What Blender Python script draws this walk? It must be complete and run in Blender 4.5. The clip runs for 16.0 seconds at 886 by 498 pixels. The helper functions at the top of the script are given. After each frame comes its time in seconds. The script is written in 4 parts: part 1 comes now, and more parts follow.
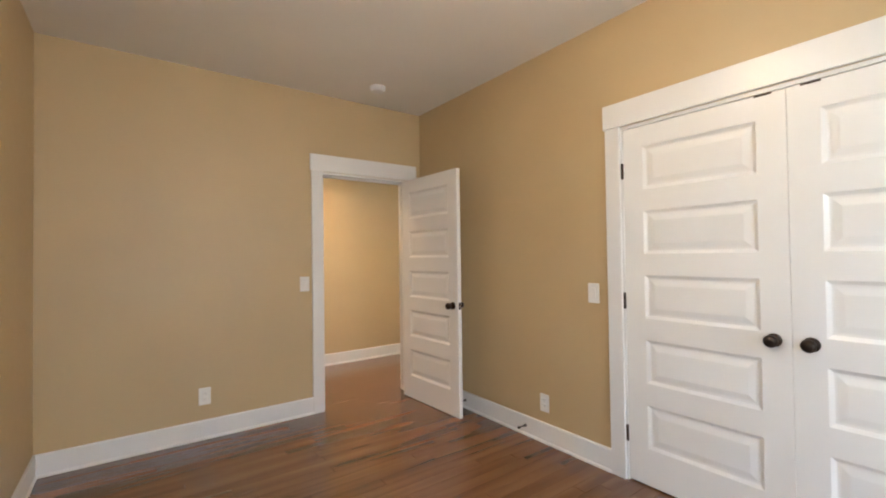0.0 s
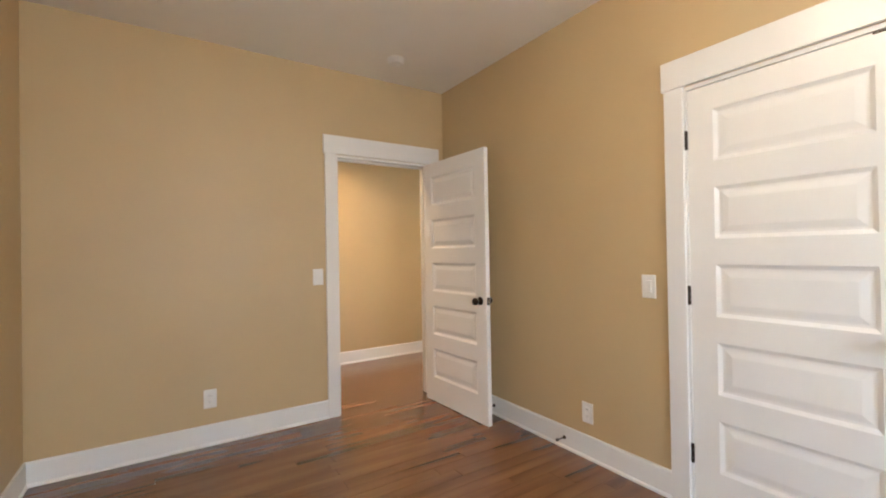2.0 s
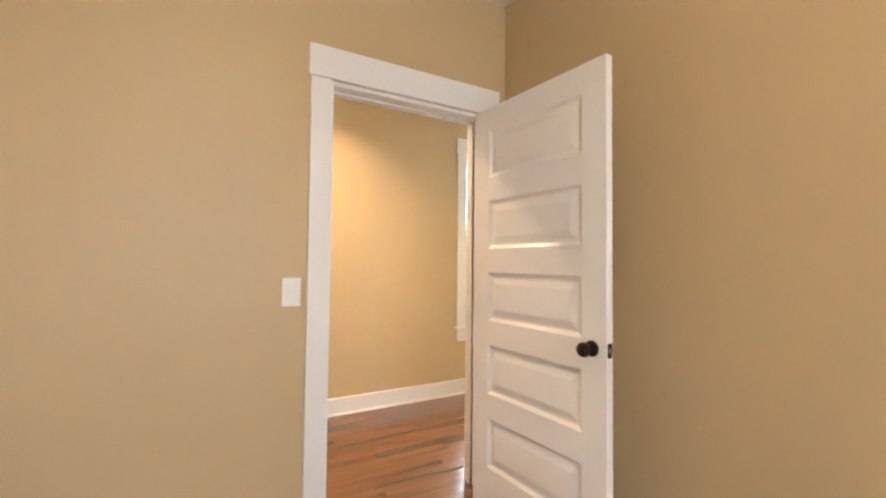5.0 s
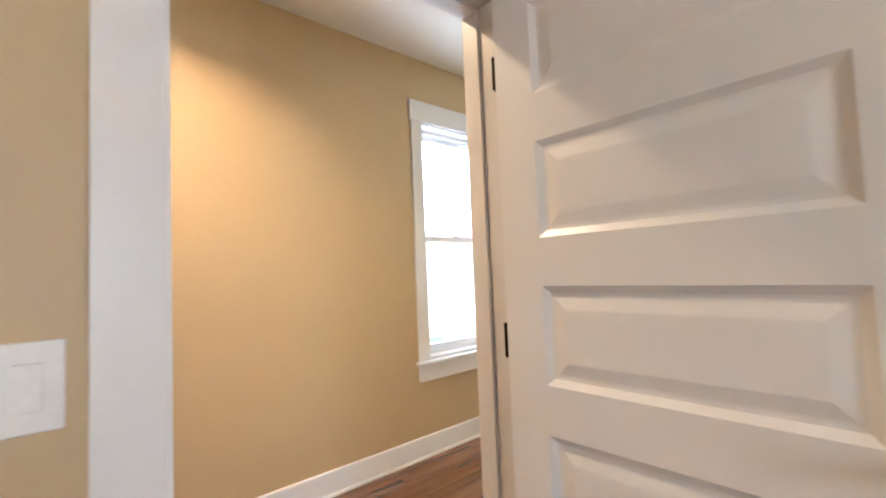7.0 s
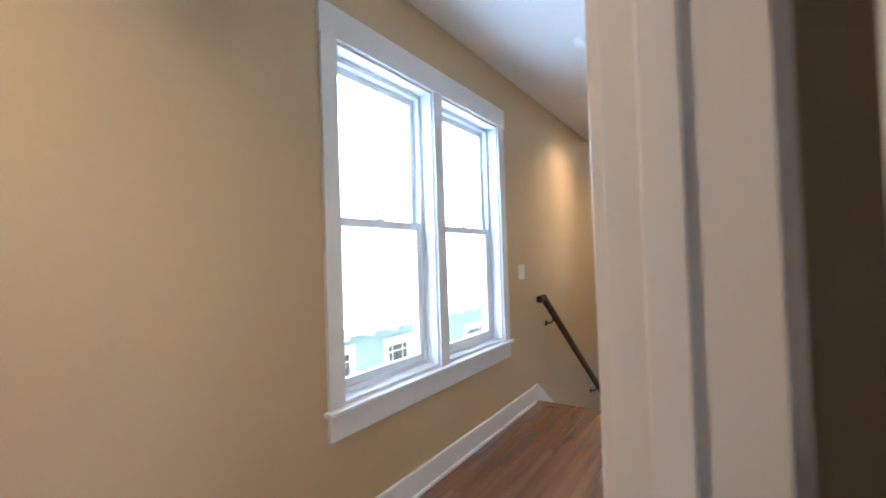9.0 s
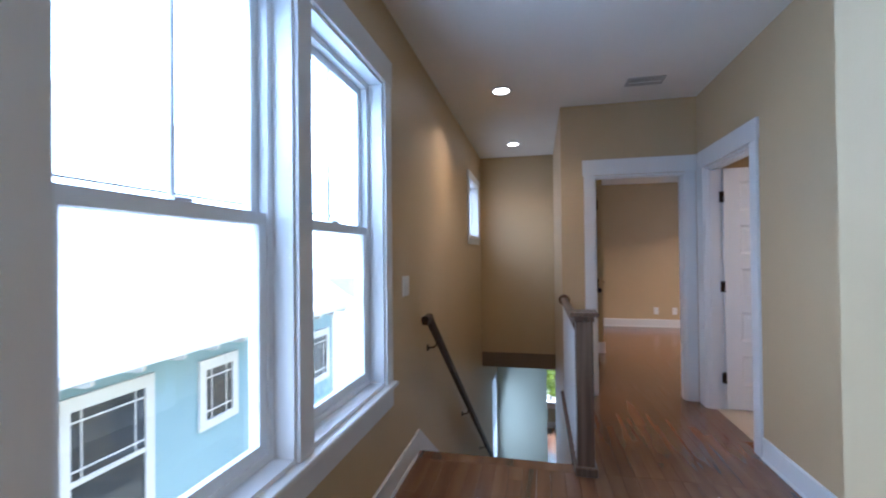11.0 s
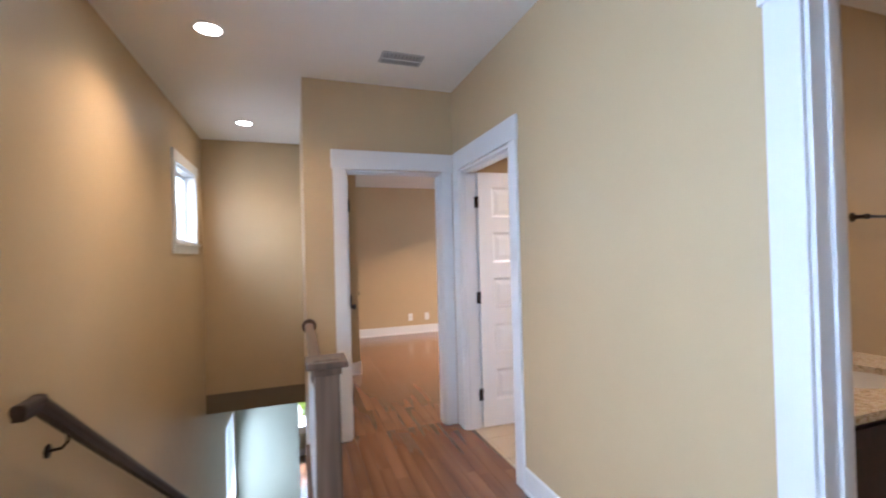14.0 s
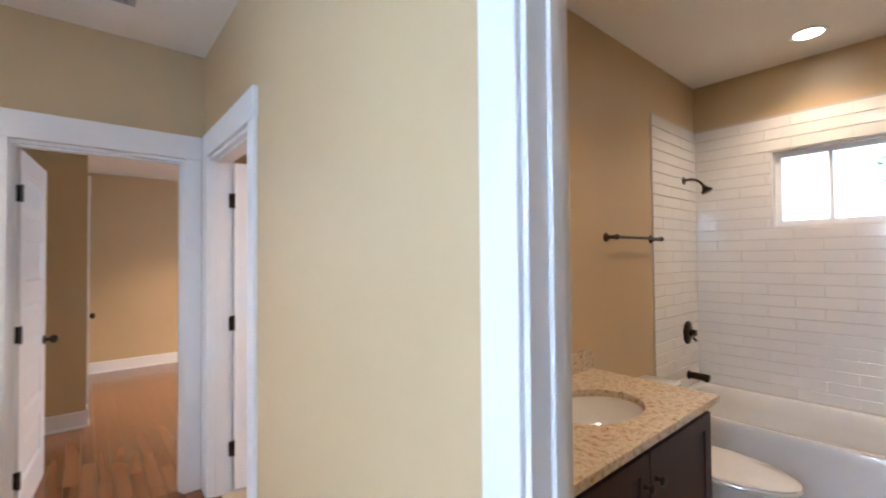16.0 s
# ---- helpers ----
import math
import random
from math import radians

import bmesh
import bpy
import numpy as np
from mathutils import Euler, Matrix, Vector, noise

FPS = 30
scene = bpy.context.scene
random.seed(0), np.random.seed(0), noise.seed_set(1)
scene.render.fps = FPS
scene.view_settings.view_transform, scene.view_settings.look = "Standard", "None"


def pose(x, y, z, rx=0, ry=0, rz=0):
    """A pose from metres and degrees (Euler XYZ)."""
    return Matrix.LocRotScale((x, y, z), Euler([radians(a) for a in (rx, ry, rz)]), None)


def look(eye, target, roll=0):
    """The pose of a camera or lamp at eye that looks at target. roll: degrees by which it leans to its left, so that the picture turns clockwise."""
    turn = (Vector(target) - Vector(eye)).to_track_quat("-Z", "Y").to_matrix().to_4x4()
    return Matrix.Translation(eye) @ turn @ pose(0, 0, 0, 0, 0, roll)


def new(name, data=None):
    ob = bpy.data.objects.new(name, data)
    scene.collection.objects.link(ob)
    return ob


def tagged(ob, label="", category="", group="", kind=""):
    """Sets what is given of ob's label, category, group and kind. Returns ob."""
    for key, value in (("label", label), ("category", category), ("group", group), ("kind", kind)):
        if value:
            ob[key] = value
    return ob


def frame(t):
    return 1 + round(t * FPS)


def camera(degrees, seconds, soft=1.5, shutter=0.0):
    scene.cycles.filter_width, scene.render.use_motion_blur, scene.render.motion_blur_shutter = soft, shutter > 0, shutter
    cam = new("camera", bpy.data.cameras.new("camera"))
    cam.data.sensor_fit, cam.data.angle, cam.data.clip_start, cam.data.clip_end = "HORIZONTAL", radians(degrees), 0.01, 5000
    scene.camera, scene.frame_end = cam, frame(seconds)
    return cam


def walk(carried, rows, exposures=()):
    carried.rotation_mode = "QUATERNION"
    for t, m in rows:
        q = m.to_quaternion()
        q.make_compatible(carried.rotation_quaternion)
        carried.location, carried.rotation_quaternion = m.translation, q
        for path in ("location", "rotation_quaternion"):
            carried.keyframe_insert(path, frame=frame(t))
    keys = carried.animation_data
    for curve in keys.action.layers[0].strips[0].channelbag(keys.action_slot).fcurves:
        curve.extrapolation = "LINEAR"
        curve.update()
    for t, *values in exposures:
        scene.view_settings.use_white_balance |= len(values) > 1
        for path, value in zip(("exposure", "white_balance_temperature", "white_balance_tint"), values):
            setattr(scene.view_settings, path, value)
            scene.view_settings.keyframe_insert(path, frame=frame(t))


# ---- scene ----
cam = camera(92.3, 16.0, soft=2.0, shutter=0.5)
PATH = [
    (0, (0.359, 0.372, 1.316), (1.537, 1.988, 1.351), -0.8),
    (0.5, (0.392, 0.411, 1.306), (1.534, 2.052, 1.339), -0.6),
    (1, (0.413, 0.489, 1.296), (1.53, 2.148, 1.32), -0.6),
    (1.5, (0.464, 0.572, 1.287), (1.554, 2.248, 1.304), -0.8),
    (2, (0.547, 0.676, 1.273), (1.637, 2.352, 1.289), -1.0),
    (2.5, (0.623, 0.805, 1.247), (1.698, 2.491, 1.273), -1.2),
    (3, (0.726, 0.984, 1.245), (1.76, 2.696, 1.271), -1.2),
    (3.5, (0.837, 1.192, 1.244), (1.835, 2.926, 1.274), -0.9),
    (4, (0.948, 1.459, 1.237), (1.932, 3.2, 1.271), -0.2),
    (4.5, (1.03, 1.735, 1.24), (2.03, 3.466, 1.283), 0.3),
    (5, (1.15, 2.036, 1.231), (2.168, 3.756, 1.299), 0.6),
    (7.5, (1.675, 3.391, 1.236), (3.078, 4.813, 1.328), -2.9),
    (8, (1.787, 3.618, 1.239), (3.273, 4.954, 1.314), -2.8),
    (10.5, (2.653, 4.484, 1.338), (4.55, 5.118, 1.364), -0.5),
    (11, (2.858, 4.632, 1.347), (4.81, 5.068, 1.368), -0.6),
    (11.5, (3.055, 4.681, 1.349), (5.043, 4.895, 1.372), -1.3),
    (12, (3.195, 4.684, 1.37), (5.195, 4.712, 1.384), -2.2),
    (12.5, (3.375, 4.687, 1.384), (5.372, 4.572, 1.38), -2.7),
    (13, (3.575, 4.651, 1.394), (5.559, 4.397, 1.374), -2.6),
    (13.5, (3.698, 4.559, 1.402), (5.648, 4.113, 1.387), -2.3),
    (14, (3.776, 4.471, 1.408), (5.667, 3.82, 1.425), -1.5),
    (14.5, (3.85, 4.351, 1.418), (5.656, 3.493, 1.46), -0.8),
    (15, (3.925, 4.188, 1.45), (5.628, 3.139, 1.494), -0.3),
    (15.5, (3.987, 3.978, 1.45), (5.603, 2.801, 1.496), -0.3),
    (16, (4.02, 3.814, 1.436), (5.548, 2.524, 1.477), -0.5),
]
EXPOSURES = [(0, 3.25, 6100, 10), (4, 3.65, 6150, 11), (5, 3.75, 6250, 11), (8, 3.2, 5250, 11), (10.3, 2.3, 4650, 13), (12, 1.65, 4620, 13), (13, 1.95, 4780, 14), (14.5, 2.95, 5150, 14), (16, 2.9, 5250, 13)]
walk(cam, [(t, look(*p)) for t, *p in PATH], EXPOSURES)
BEDROOM_W, BOWL_W, FAR_W, CAN_W, HALL_W = 5.0, 2.0, 3.7, 2.2, 3.0
# ---- world, sun and lamps ----
world = bpy.data.worlds.new("sky")
scene.world = world
world.use_nodes = True
wn = world.node_tree.nodes
sky = wn.new("ShaderNodeTexSky")
sky.sky_type, sky.sun_disc = "NISHITA", False
sky.sun_elevation, sky.sun_rotation = radians(56), radians(100)
sky.air_density, sky.dust_density, sky.ozone_density = 1.0, 2.5, 1.0
wn["Background"].inputs["Strength"].default_value = 0.15
world.node_tree.links.new(sky.outputs[0], wn["Background"].inputs["Color"])

sun = new("sun", bpy.data.lights.new("sun", "SUN"))
sun.data.energy, sun.data.angle, sun.data.color = 3.0, radians(0.6), (1.0, 0.95, 0.86)
# sun_rotation turns clockwise from +y, so the sun stands over the east
sun.matrix_world = look((0, 0, 30), (-math.sin(radians(100)) * 30, -math.cos(radians(100)) * 30, 30 - 30 * math.tan(radians(56))))


def window_lamp(name, eye, target, w, h, watts, colour=(0.86, 0.93, 1.0)):
    """An area lamp in a window's opening that stands in for the sky's light."""
    data = bpy.data.lights.new(name, "AREA")
    data.shape, data.size, data.size_y, data.energy, data.color = "RECTANGLE", w, h, watts, colour
    ob = new(name, data)
    ob.matrix_world = look(eye, target)
    return ob


WARM = (1.0, 0.66, 0.36)


def can_lamp(x, y, z, watts):
    data = bpy.data.lights.new("can_lamp", "AREA")
    data.shape, data.size, data.energy, data.color, data.spread = "DISK", 0.12, watts, WARM, radians(125)
    ob = new("can_lamp", data)
    ob.location = (x, y, z)
    return ob


# ---- materials ----
def material(name):
    m = bpy.data.materials.new(name)
    m.use_nodes = True
    return m, m.node_tree.nodes, m.node_tree.links, m.node_tree.nodes["Principled BSDF"]


def noise_node(nodes, links, scale, detail=4.0, rough=0.55, vector=None):
    n = nodes.new("ShaderNodeTexNoise")
    n.inputs["Scale"].default_value, n.inputs["Detail"].default_value, n.inputs["Roughness"].default_value = scale, detail, rough
    if vector is not None:
        links.new(vector, n.inputs["Vector"])
    return n


def ramp_node(nodes, links, fac, stops):
    r = nodes.new("ShaderNodeValToRGB")
    while len(r.color_ramp.elements) < len(stops):
        r.color_ramp.elements.new(0.5)
    for e, (p, c) in zip(r.color_ramp.elements, stops):
        e.position, e.color = p, (*c, 1)
    links.new(fac, r.inputs["Fac"])
    return r


def bump_node(nodes, links, height, strength, distance, shader):
    b = nodes.new("ShaderNodeBump")
    b.inputs["Strength"].default_value, b.inputs["Distance"].default_value = strength, distance
    links.new(height, b.inputs["Height"])
    links.new(b.outputs[0], shader.inputs["Normal"])
    return b


def place_coord(nodes):
    return nodes.new("ShaderNodeNewGeometry").outputs["Position"]


def paint(name, colour, rough, vary=0.04, grain=350.0, bump=0.12, depth=0.0006, gloss=0.5):
    """Rolled or brushed paint: a broad faint mottling and a fine stipple."""
    m, nodes, links, sh = material(name)
    pos = place_coord(nodes)
    broad = noise_node(nodes, links, 1.7, 3, 0.5, pos)
    lo = tuple(c * (1 - vary) for c in colour)
    hi = tuple(min(c * (1 + vary), 1) for c in colour)
    links.new(ramp_node(nodes, links, broad.outputs["Fac"], [(0.3, lo), (0.7, hi)]).outputs[0], sh.inputs["Base Color"])
    fine = noise_node(nodes, links, grain, 2, 0.5, pos)
    mid = noise_node(nodes, links, 25, 3, 0.5, pos)
    rr = nodes.new("ShaderNodeMapRange")
    rr.inputs["To Min"].default_value, rr.inputs["To Max"].default_value = rough - 0.05, rough + 0.05
    links.new(mid.outputs["Fac"], rr.inputs["Value"])
    links.new(rr.outputs[0], sh.inputs["Roughness"])
    sh.inputs["Specular IOR Level"].default_value = gloss
    bump_node(nodes, links, fine.outputs["Fac"], bump, depth, sh)
    return m


def wood(name, dark, mid, light, rough, along=(1.2, 14, 14), grain=1.0, coat=0.0, bump=0.05):
    """Stained timber, its figure drawn along the piece's own x."""
    m, nodes, links, sh = material(name)
    tc = nodes.new("ShaderNodeTexCoord")
    info = nodes.new("ShaderNodeObjectInfo")
    geo = nodes.new("ShaderNodeNewGeometry")
    rnd = nodes.new("ShaderNodeMath")
    rnd.operation = "ADD"
    links.new(info.outputs["Random"], rnd.inputs[0])
    links.new(geo.outputs["Random Per Island"], rnd.inputs[1])
    shift = nodes.new("ShaderNodeVectorMath")
    shift.operation = "MULTIPLY_ADD"
    links.new(rnd.outputs[0], shift.inputs[0])
    shift.inputs[1].default_value = (37.0, 19.0, 53.0)
    links.new(tc.outputs["Object"], shift.inputs[2])
    mp = nodes.new("ShaderNodeMapping")
    mp.inputs["Scale"].default_value = along
    links.new(shift.outputs[0], mp.inputs["Vector"])
    figure = noise_node(nodes, links, 1.1, 2, 0.5, mp.outputs[0])
    figure.inputs["Distortion"].default_value = 0.35
    rings = nodes.new("ShaderNodeTexWave")
    rings.wave_type, rings.bands_direction = "BANDS", "Y"
    rings.inputs["Scale"].default_value, rings.inputs["Distortion"].default_value = 0.35, 9.0
    rings.inputs["Detail"].default_value, rings.inputs["Detail Scale"].default_value = 3.0, 0.8
    links.new(mp.outputs[0], rings.inputs["Vector"])
    pores_map = nodes.new("ShaderNodeMapping")
    pores_map.inputs["Scale"].default_value = tuple(a * b for a, b in zip(along, (8, 45, 45)))
    links.new(shift.outputs[0], pores_map.inputs["Vector"])
    pores = noise_node(nodes, links, 1.0, 2, 0.6, pores_map.outputs[0])
    mix = nodes.new("ShaderNodeMix")
    mix.inputs["Factor"].default_value = 0.12
    links.new(figure.outputs["Fac"], mix.inputs[2])
    links.new(rings.outputs["Fac"], mix.inputs[3])
    tone = nodes.new("ShaderNodeMath")
    tone.operation = "MULTIPLY_ADD"
    links.new(rnd.outputs[0], tone.inputs[0])
    tone.inputs[1].default_value = 0.22 * grain
    links.new(mix.outputs[0], tone.inputs[2])
    less = nodes.new("ShaderNodeMath")
    less.operation = "SUBTRACT"
    less.inputs[1].default_value = 0.11 * grain
    links.new(tone.outputs[0], less.inputs[0])
    pore_mix = nodes.new("ShaderNodeMath")
    pore_mix.operation = "MULTIPLY_ADD"
    pore_mix.inputs[1].default_value = 0.10
    links.new(pores.outputs["Fac"], pore_mix.inputs[0])
    links.new(less.outputs[0], pore_mix.inputs[2])
    col = ramp_node(nodes, links, pore_mix.outputs[0], [(0.22, dark), (0.6, mid), (0.98, light)])
    links.new(col.outputs[0], sh.inputs["Base Color"])
    rr = nodes.new("ShaderNodeMapRange")
    rr.inputs["To Min"].default_value, rr.inputs["To Max"].default_value = rough - 0.02, rough + 0.03
    links.new(figure.outputs["Fac"], rr.inputs["Value"])
    links.new(rr.outputs[0], sh.inputs["Roughness"])
    sh.inputs["Coat Weight"].default_value = coat
    sh.inputs["Coat Roughness"].default_value = 0.18
    bump_node(nodes, links, pores.outputs["Fac"], bump, 0.0008, sh)
    return m


def metal(name, colour, rough):
    m, nodes, links, sh = material(name)
    pos = place_coord(nodes)
    n = noise_node(nodes, links, 180, 3, 0.6, pos)
    lo = tuple(c * 0.75 for c in colour)
    links.new(ramp_node(nodes, links, n.outputs["Fac"], [(0.3, lo), (0.7, colour)]).outputs[0], sh.inputs["Base Color"])
    sh.inputs["Metallic"].default_value, sh.inputs["Roughness"].default_value = 1.0, rough
    return m


def glazed(name, colour, rough, vary=0.03, coat=0.5):
    m, nodes, links, sh = material(name)
    info = nodes.new("ShaderNodeObjectInfo")
    pos = place_coord(nodes)
    n = noise_node(nodes, links, 5, 3, 0.5, pos)
    add = nodes.new("ShaderNodeMath")
    add.operation = "MULTIPLY_ADD"
    add.inputs[1].default_value = 0.4
    links.new(info.outputs["Random"], add.inputs[0])
    links.new(n.outputs["Fac"], add.inputs[2])
    lo = tuple(c * (1 - vary) for c in colour)
    links.new(ramp_node(nodes, links, add.outputs[0], [(0.3, lo), (1.0, colour)]).outputs[0], sh.inputs["Base Color"])
    sh.inputs["Roughness"].default_value = rough
    sh.inputs["Coat Weight"].default_value, sh.inputs["Coat Roughness"].default_value = coat, 0.05
    wavy = noise_node(nodes, links, 9, 2, 0.5, pos)
    bump_node(nodes, links, wavy.outputs["Fac"], 0.08, 0.004, sh)
    return m


def granite(name):
    m, nodes, links, sh = material(name)
    pos = place_coord(nodes)
    cloud = noise_node(nodes, links, 42, 5, 0.65, pos)
    speck = nodes.new("ShaderNodeTexVoronoi")
    speck.inputs["Scale"].default_value = 130
    links.new(pos, speck.inputs["Vector"])
    fine = noise_node(nodes, links, 120, 4, 0.7, pos)
    base = ramp_node(nodes, links, cloud.outputs["Fac"], [(0.30, (0.26, 0.17, 0.095)), (0.43, (0.52, 0.41, 0.27)), (0.56, (0.66, 0.57, 0.43)), (0.72, (0.46, 0.35, 0.22))])
    spots = ramp_node(nodes, links, fine.outputs["Fac"], [(0.34, (0.20, 0.13, 0.08)), (0.45, (1, 1, 1))])
    mix = nodes.new("ShaderNodeMix")
    mix.data_type, mix.blend_type = "RGBA", "MULTIPLY"
    mix.inputs["Factor"].default_value = 0.75
    links.new(base.outputs[0], mix.inputs[6])
    links.new(spots.outputs[0], mix.inputs[7])
    tint = nodes.new("ShaderNodeMix")
    tint.data_type, tint.blend_type = "RGBA", "OVERLAY"
    tint.inputs["Factor"].default_value = 0.07
    links.new(mix.outputs[2], tint.inputs[6])
    links.new(speck.outputs["Color"], tint.inputs[7])
    links.new(tint.outputs[2], sh.inputs["Base Color"])
    sh.inputs["Roughness"].default_value = 0.15
    return m


def glass(name, rough=0.0):
    m, nodes, links, sh = material(name)
    sh.inputs["Transmission Weight"].default_value, sh.inputs["Roughness"].default_value, sh.inputs["IOR"].default_value = 1.0, rough, 1.45
    sh.inputs["Base Color"].default_value = (0.97, 0.99, 0.98, 1)
    return m


def plain(name, colour, rough, metallic=0.0, glow=0.0):
    m, nodes, links, sh = material(name)
    n = noise_node(nodes, links, 60, 3, 0.5, place_coord(nodes))
    lo = tuple(c * 0.93 for c in colour)
    links.new(ramp_node(nodes, links, n.outputs["Fac"], [(0.3, lo), (0.7, colour)]).outputs[0], sh.inputs["Base Color"])
    sh.inputs["Roughness"].default_value, sh.inputs["Metallic"].default_value = rough, metallic
    if glow:
        sh.inputs["Emission Color"].default_value, sh.inputs["Emission Strength"].default_value = (1.0, 0.86, 0.66, 1), glow
    return m


M_WALL = paint("tan_wall_paint", (0.505, 0.383, 0.215), 0.46, 0.03, 320, 0.15, 0.0008, 0.45)
M_CEIL = paint("ceiling_paint", (0.80, 0.78, 0.73), 0.9, 0.02, 260, 0.2, 0.001, 0.2)
M_TRIM = paint("white_trim_paint", (0.72, 0.72, 0.715), 0.32, 0.015, 160, 0.05, 0.0004)
M_DOOR = paint("white_door_paint", (0.76, 0.757, 0.745), 0.34, 0.015, 200, 0.05, 0.0004)
M_TAUPE = paint("taupe_band", (0.17, 0.135, 0.09), 0.7, 0.05)
M_LOWER = paint("sage_wall_paint", (0.42, 0.43, 0.33), 0.7, 0.03)
M_PLANK = wood("stained_oak_floor", (0.060, 0.026, 0.011), (0.155, 0.070, 0.031), (0.25, 0.120, 0.054), 0.22, (0.8, 7, 7), 0.5, 0.4)
M_OAK = wood("stained_oak_rail", (0.035, 0.019, 0.011), (0.09, 0.050, 0.030), (0.18, 0.11, 0.07), 0.38, (1.5, 22, 22), 0.6, 0.1)
M_POST = wood("stained_oak_post", (0.022, 0.012, 0.007), (0.085, 0.050, 0.029), (0.19, 0.12, 0.075), 0.4, (24, 24, 1.3), 0.6, 0.1)
M_RAIL = wood("dark_walnut_rail", (0.012, 0.006, 0.004), (0.035, 0.017, 0.010), (0.055, 0.028, 0.016), 0.5, (1.5, 22, 22), 0.5, 0.0)
M_CAB = wood("espresso_cabinet", (0.018, 0.008, 0.007), (0.038, 0.017, 0.014), (0.062, 0.028, 0.023), 0.42, (1.5, 18, 18), 0.4, 0.0)
M_CAB.node_tree.nodes["Principled BSDF"].inputs["Specular IOR Level"].default_value = 0.25
M_BRONZE = metal("oil_rubbed_bronze", (0.045, 0.034, 0.028), 0.38)
M_STEEL = metal("brushed_steel", (0.55, 0.55, 0.56), 0.25)
M_PLATE = plain("white_plastic", (0.78, 0.78, 0.76), 0.35)
M_GRILLE = plain("grey_grille_paint", (0.40, 0.40, 0.39), 0.5)
M_VENTBACK = plain("vent_shadow", (0.16, 0.16, 0.16), 0.7)
M_SLOT = plain("dark_slot", (0.02, 0.02, 0.02), 0.6)
M_TILE = glazed("white_wall_tile", (0.80, 0.79, 0.76), 0.12, 0.05, 0.6)
M_GROUT = paint("grey_grout", (0.50, 0.46, 0.41), 0.9, 0.06)
M_FLOORTILE = glazed("beige_floor_tile", (0.46, 0.38, 0.27), 0.35, 0.12, 0.1)
M_TUB = glazed("white_acrylic", (0.70, 0.70, 0.68), 0.12, 0.01, 0.5)
M_CHINA = glazed("white_china", (0.74, 0.73, 0.70), 0.08, 0.01, 0.7)
M_GRANITE = granite("speckled_granite")
M_GLASS = glass("window_glass")
M_VINYL = paint("white_vinyl", (0.80, 0.82, 0.84), 0.4, 0.01, 200, 0.03)
M_LAMP = plain("lamp_lens", (0.9, 0.9, 0.88), 0.5, 0.0, 6.0)
M_SIDING = paint("blue_siding_paint", (0.34, 0.50, 0.56), 0.6, 0.05, 90, 0.1)
M_EXTRIM = paint("exterior_white_paint", (0.78, 0.78, 0.76), 0.55, 0.03)
M_SHINGLE = paint("pale_grey_shingle", (0.42, 0.41, 0.39), 0.9, 0.18, 40, 0.5, 0.004)
M_HAZE = plain("bright_hazy_sky", (0.8, 0.8, 0.8), 0.9)
M_HAZE.node_tree.nodes["Principled BSDF"].inputs["Emission Color"].default_value = (0.86, 0.94, 1.0, 1)
M_HAZE.node_tree.nodes["Principled BSDF"].inputs["Emission Strength"].default_value = 1.1
M_DARKGLASS = glazed("dark_window_glass", (0.05, 0.055, 0.06), 0.06, 0.2, 0.3)
M_GROUND = paint("dry_lawn", (0.34, 0.32, 0.24), 0.95, 0.35, 12, 0.6, 0.03)
M_BARK = paint("bark", (0.09, 0.065, 0.045), 0.9, 0.3, 40, 0.8, 0.02)
M_LEAF = plain("leaf", (0.08, 0.13, 0.025), 0.5)
M_LEAFY = plain("yellow_green_leaf", (0.30, 0.36, 0.03), 0.5)
M_CABLE = plain("black_cable", (0.02, 0.02, 0.02), 0.6)


# ---- building blocks ----
def rough_box(bm, x0, y0, z0, x1, y1, z1):
    vs = [bm.verts.new(c) for c in ((x0, y0, z0), (x1, y0, z0), (x1, y1, z0), (x0, y1, z0), (x0, y0, z1), (x1, y0, z1), (x1, y1, z1), (x0, y1, z1))]
    for f in ((3, 2, 1, 0), (4, 5, 6, 7), (0, 1, 5, 4), (1, 2, 6, 5), (2, 3, 7, 6), (3, 0, 4, 7)):
        bm.faces.new([vs[i] for i in f])
    return vs


def box(x0, y0, z0, x1, y1, z1, bevel=0.0, segs=2, bm=None):
    b = bmesh.new()
    rough_box(b, min(x0, x1), min(y0, y1), min(z0, z1), max(x0, x1), max(y0, y1), max(z0, z1))
    if bevel:
        bmesh.ops.bevel(b, geom=list(b.edges), offset=bevel, segments=segs, affect="EDGES", profile=0.5)
    if bm is None:
        return b
    me = bpy.data.meshes.new("t")
    b.to_mesh(me)
    b.free()
    bm.from_mesh(me)
    bpy.data.meshes.remove(me)
    return bm


def lathe(profile, segs=28, axis="z", at=(0, 0, 0), bm=None):
    """Turns (radius, height) pairs round an axis."""
    b = bm or bmesh.new()
    rings = []
    for r, h in profile:
        ring = []
        for i in range(segs):
            a = 2 * math.pi * i / segs
            u, v = r * math.cos(a), r * math.sin(a)
            p = {"z": (u, v, h), "x": (h, u, v), "y": (v, h, u)}[axis]
            ring.append(b.verts.new((p[0] + at[0], p[1] + at[1], p[2] + at[2])))
        rings.append(ring)
    for a, c in zip(rings, rings[1:]):
        for i in range(segs):
            j = (i + 1) % segs
            b.faces.new((a[i], a[j], c[j], c[i]))
    b.faces.new(list(reversed(rings[0])))
    b.faces.new(rings[-1])
    return b


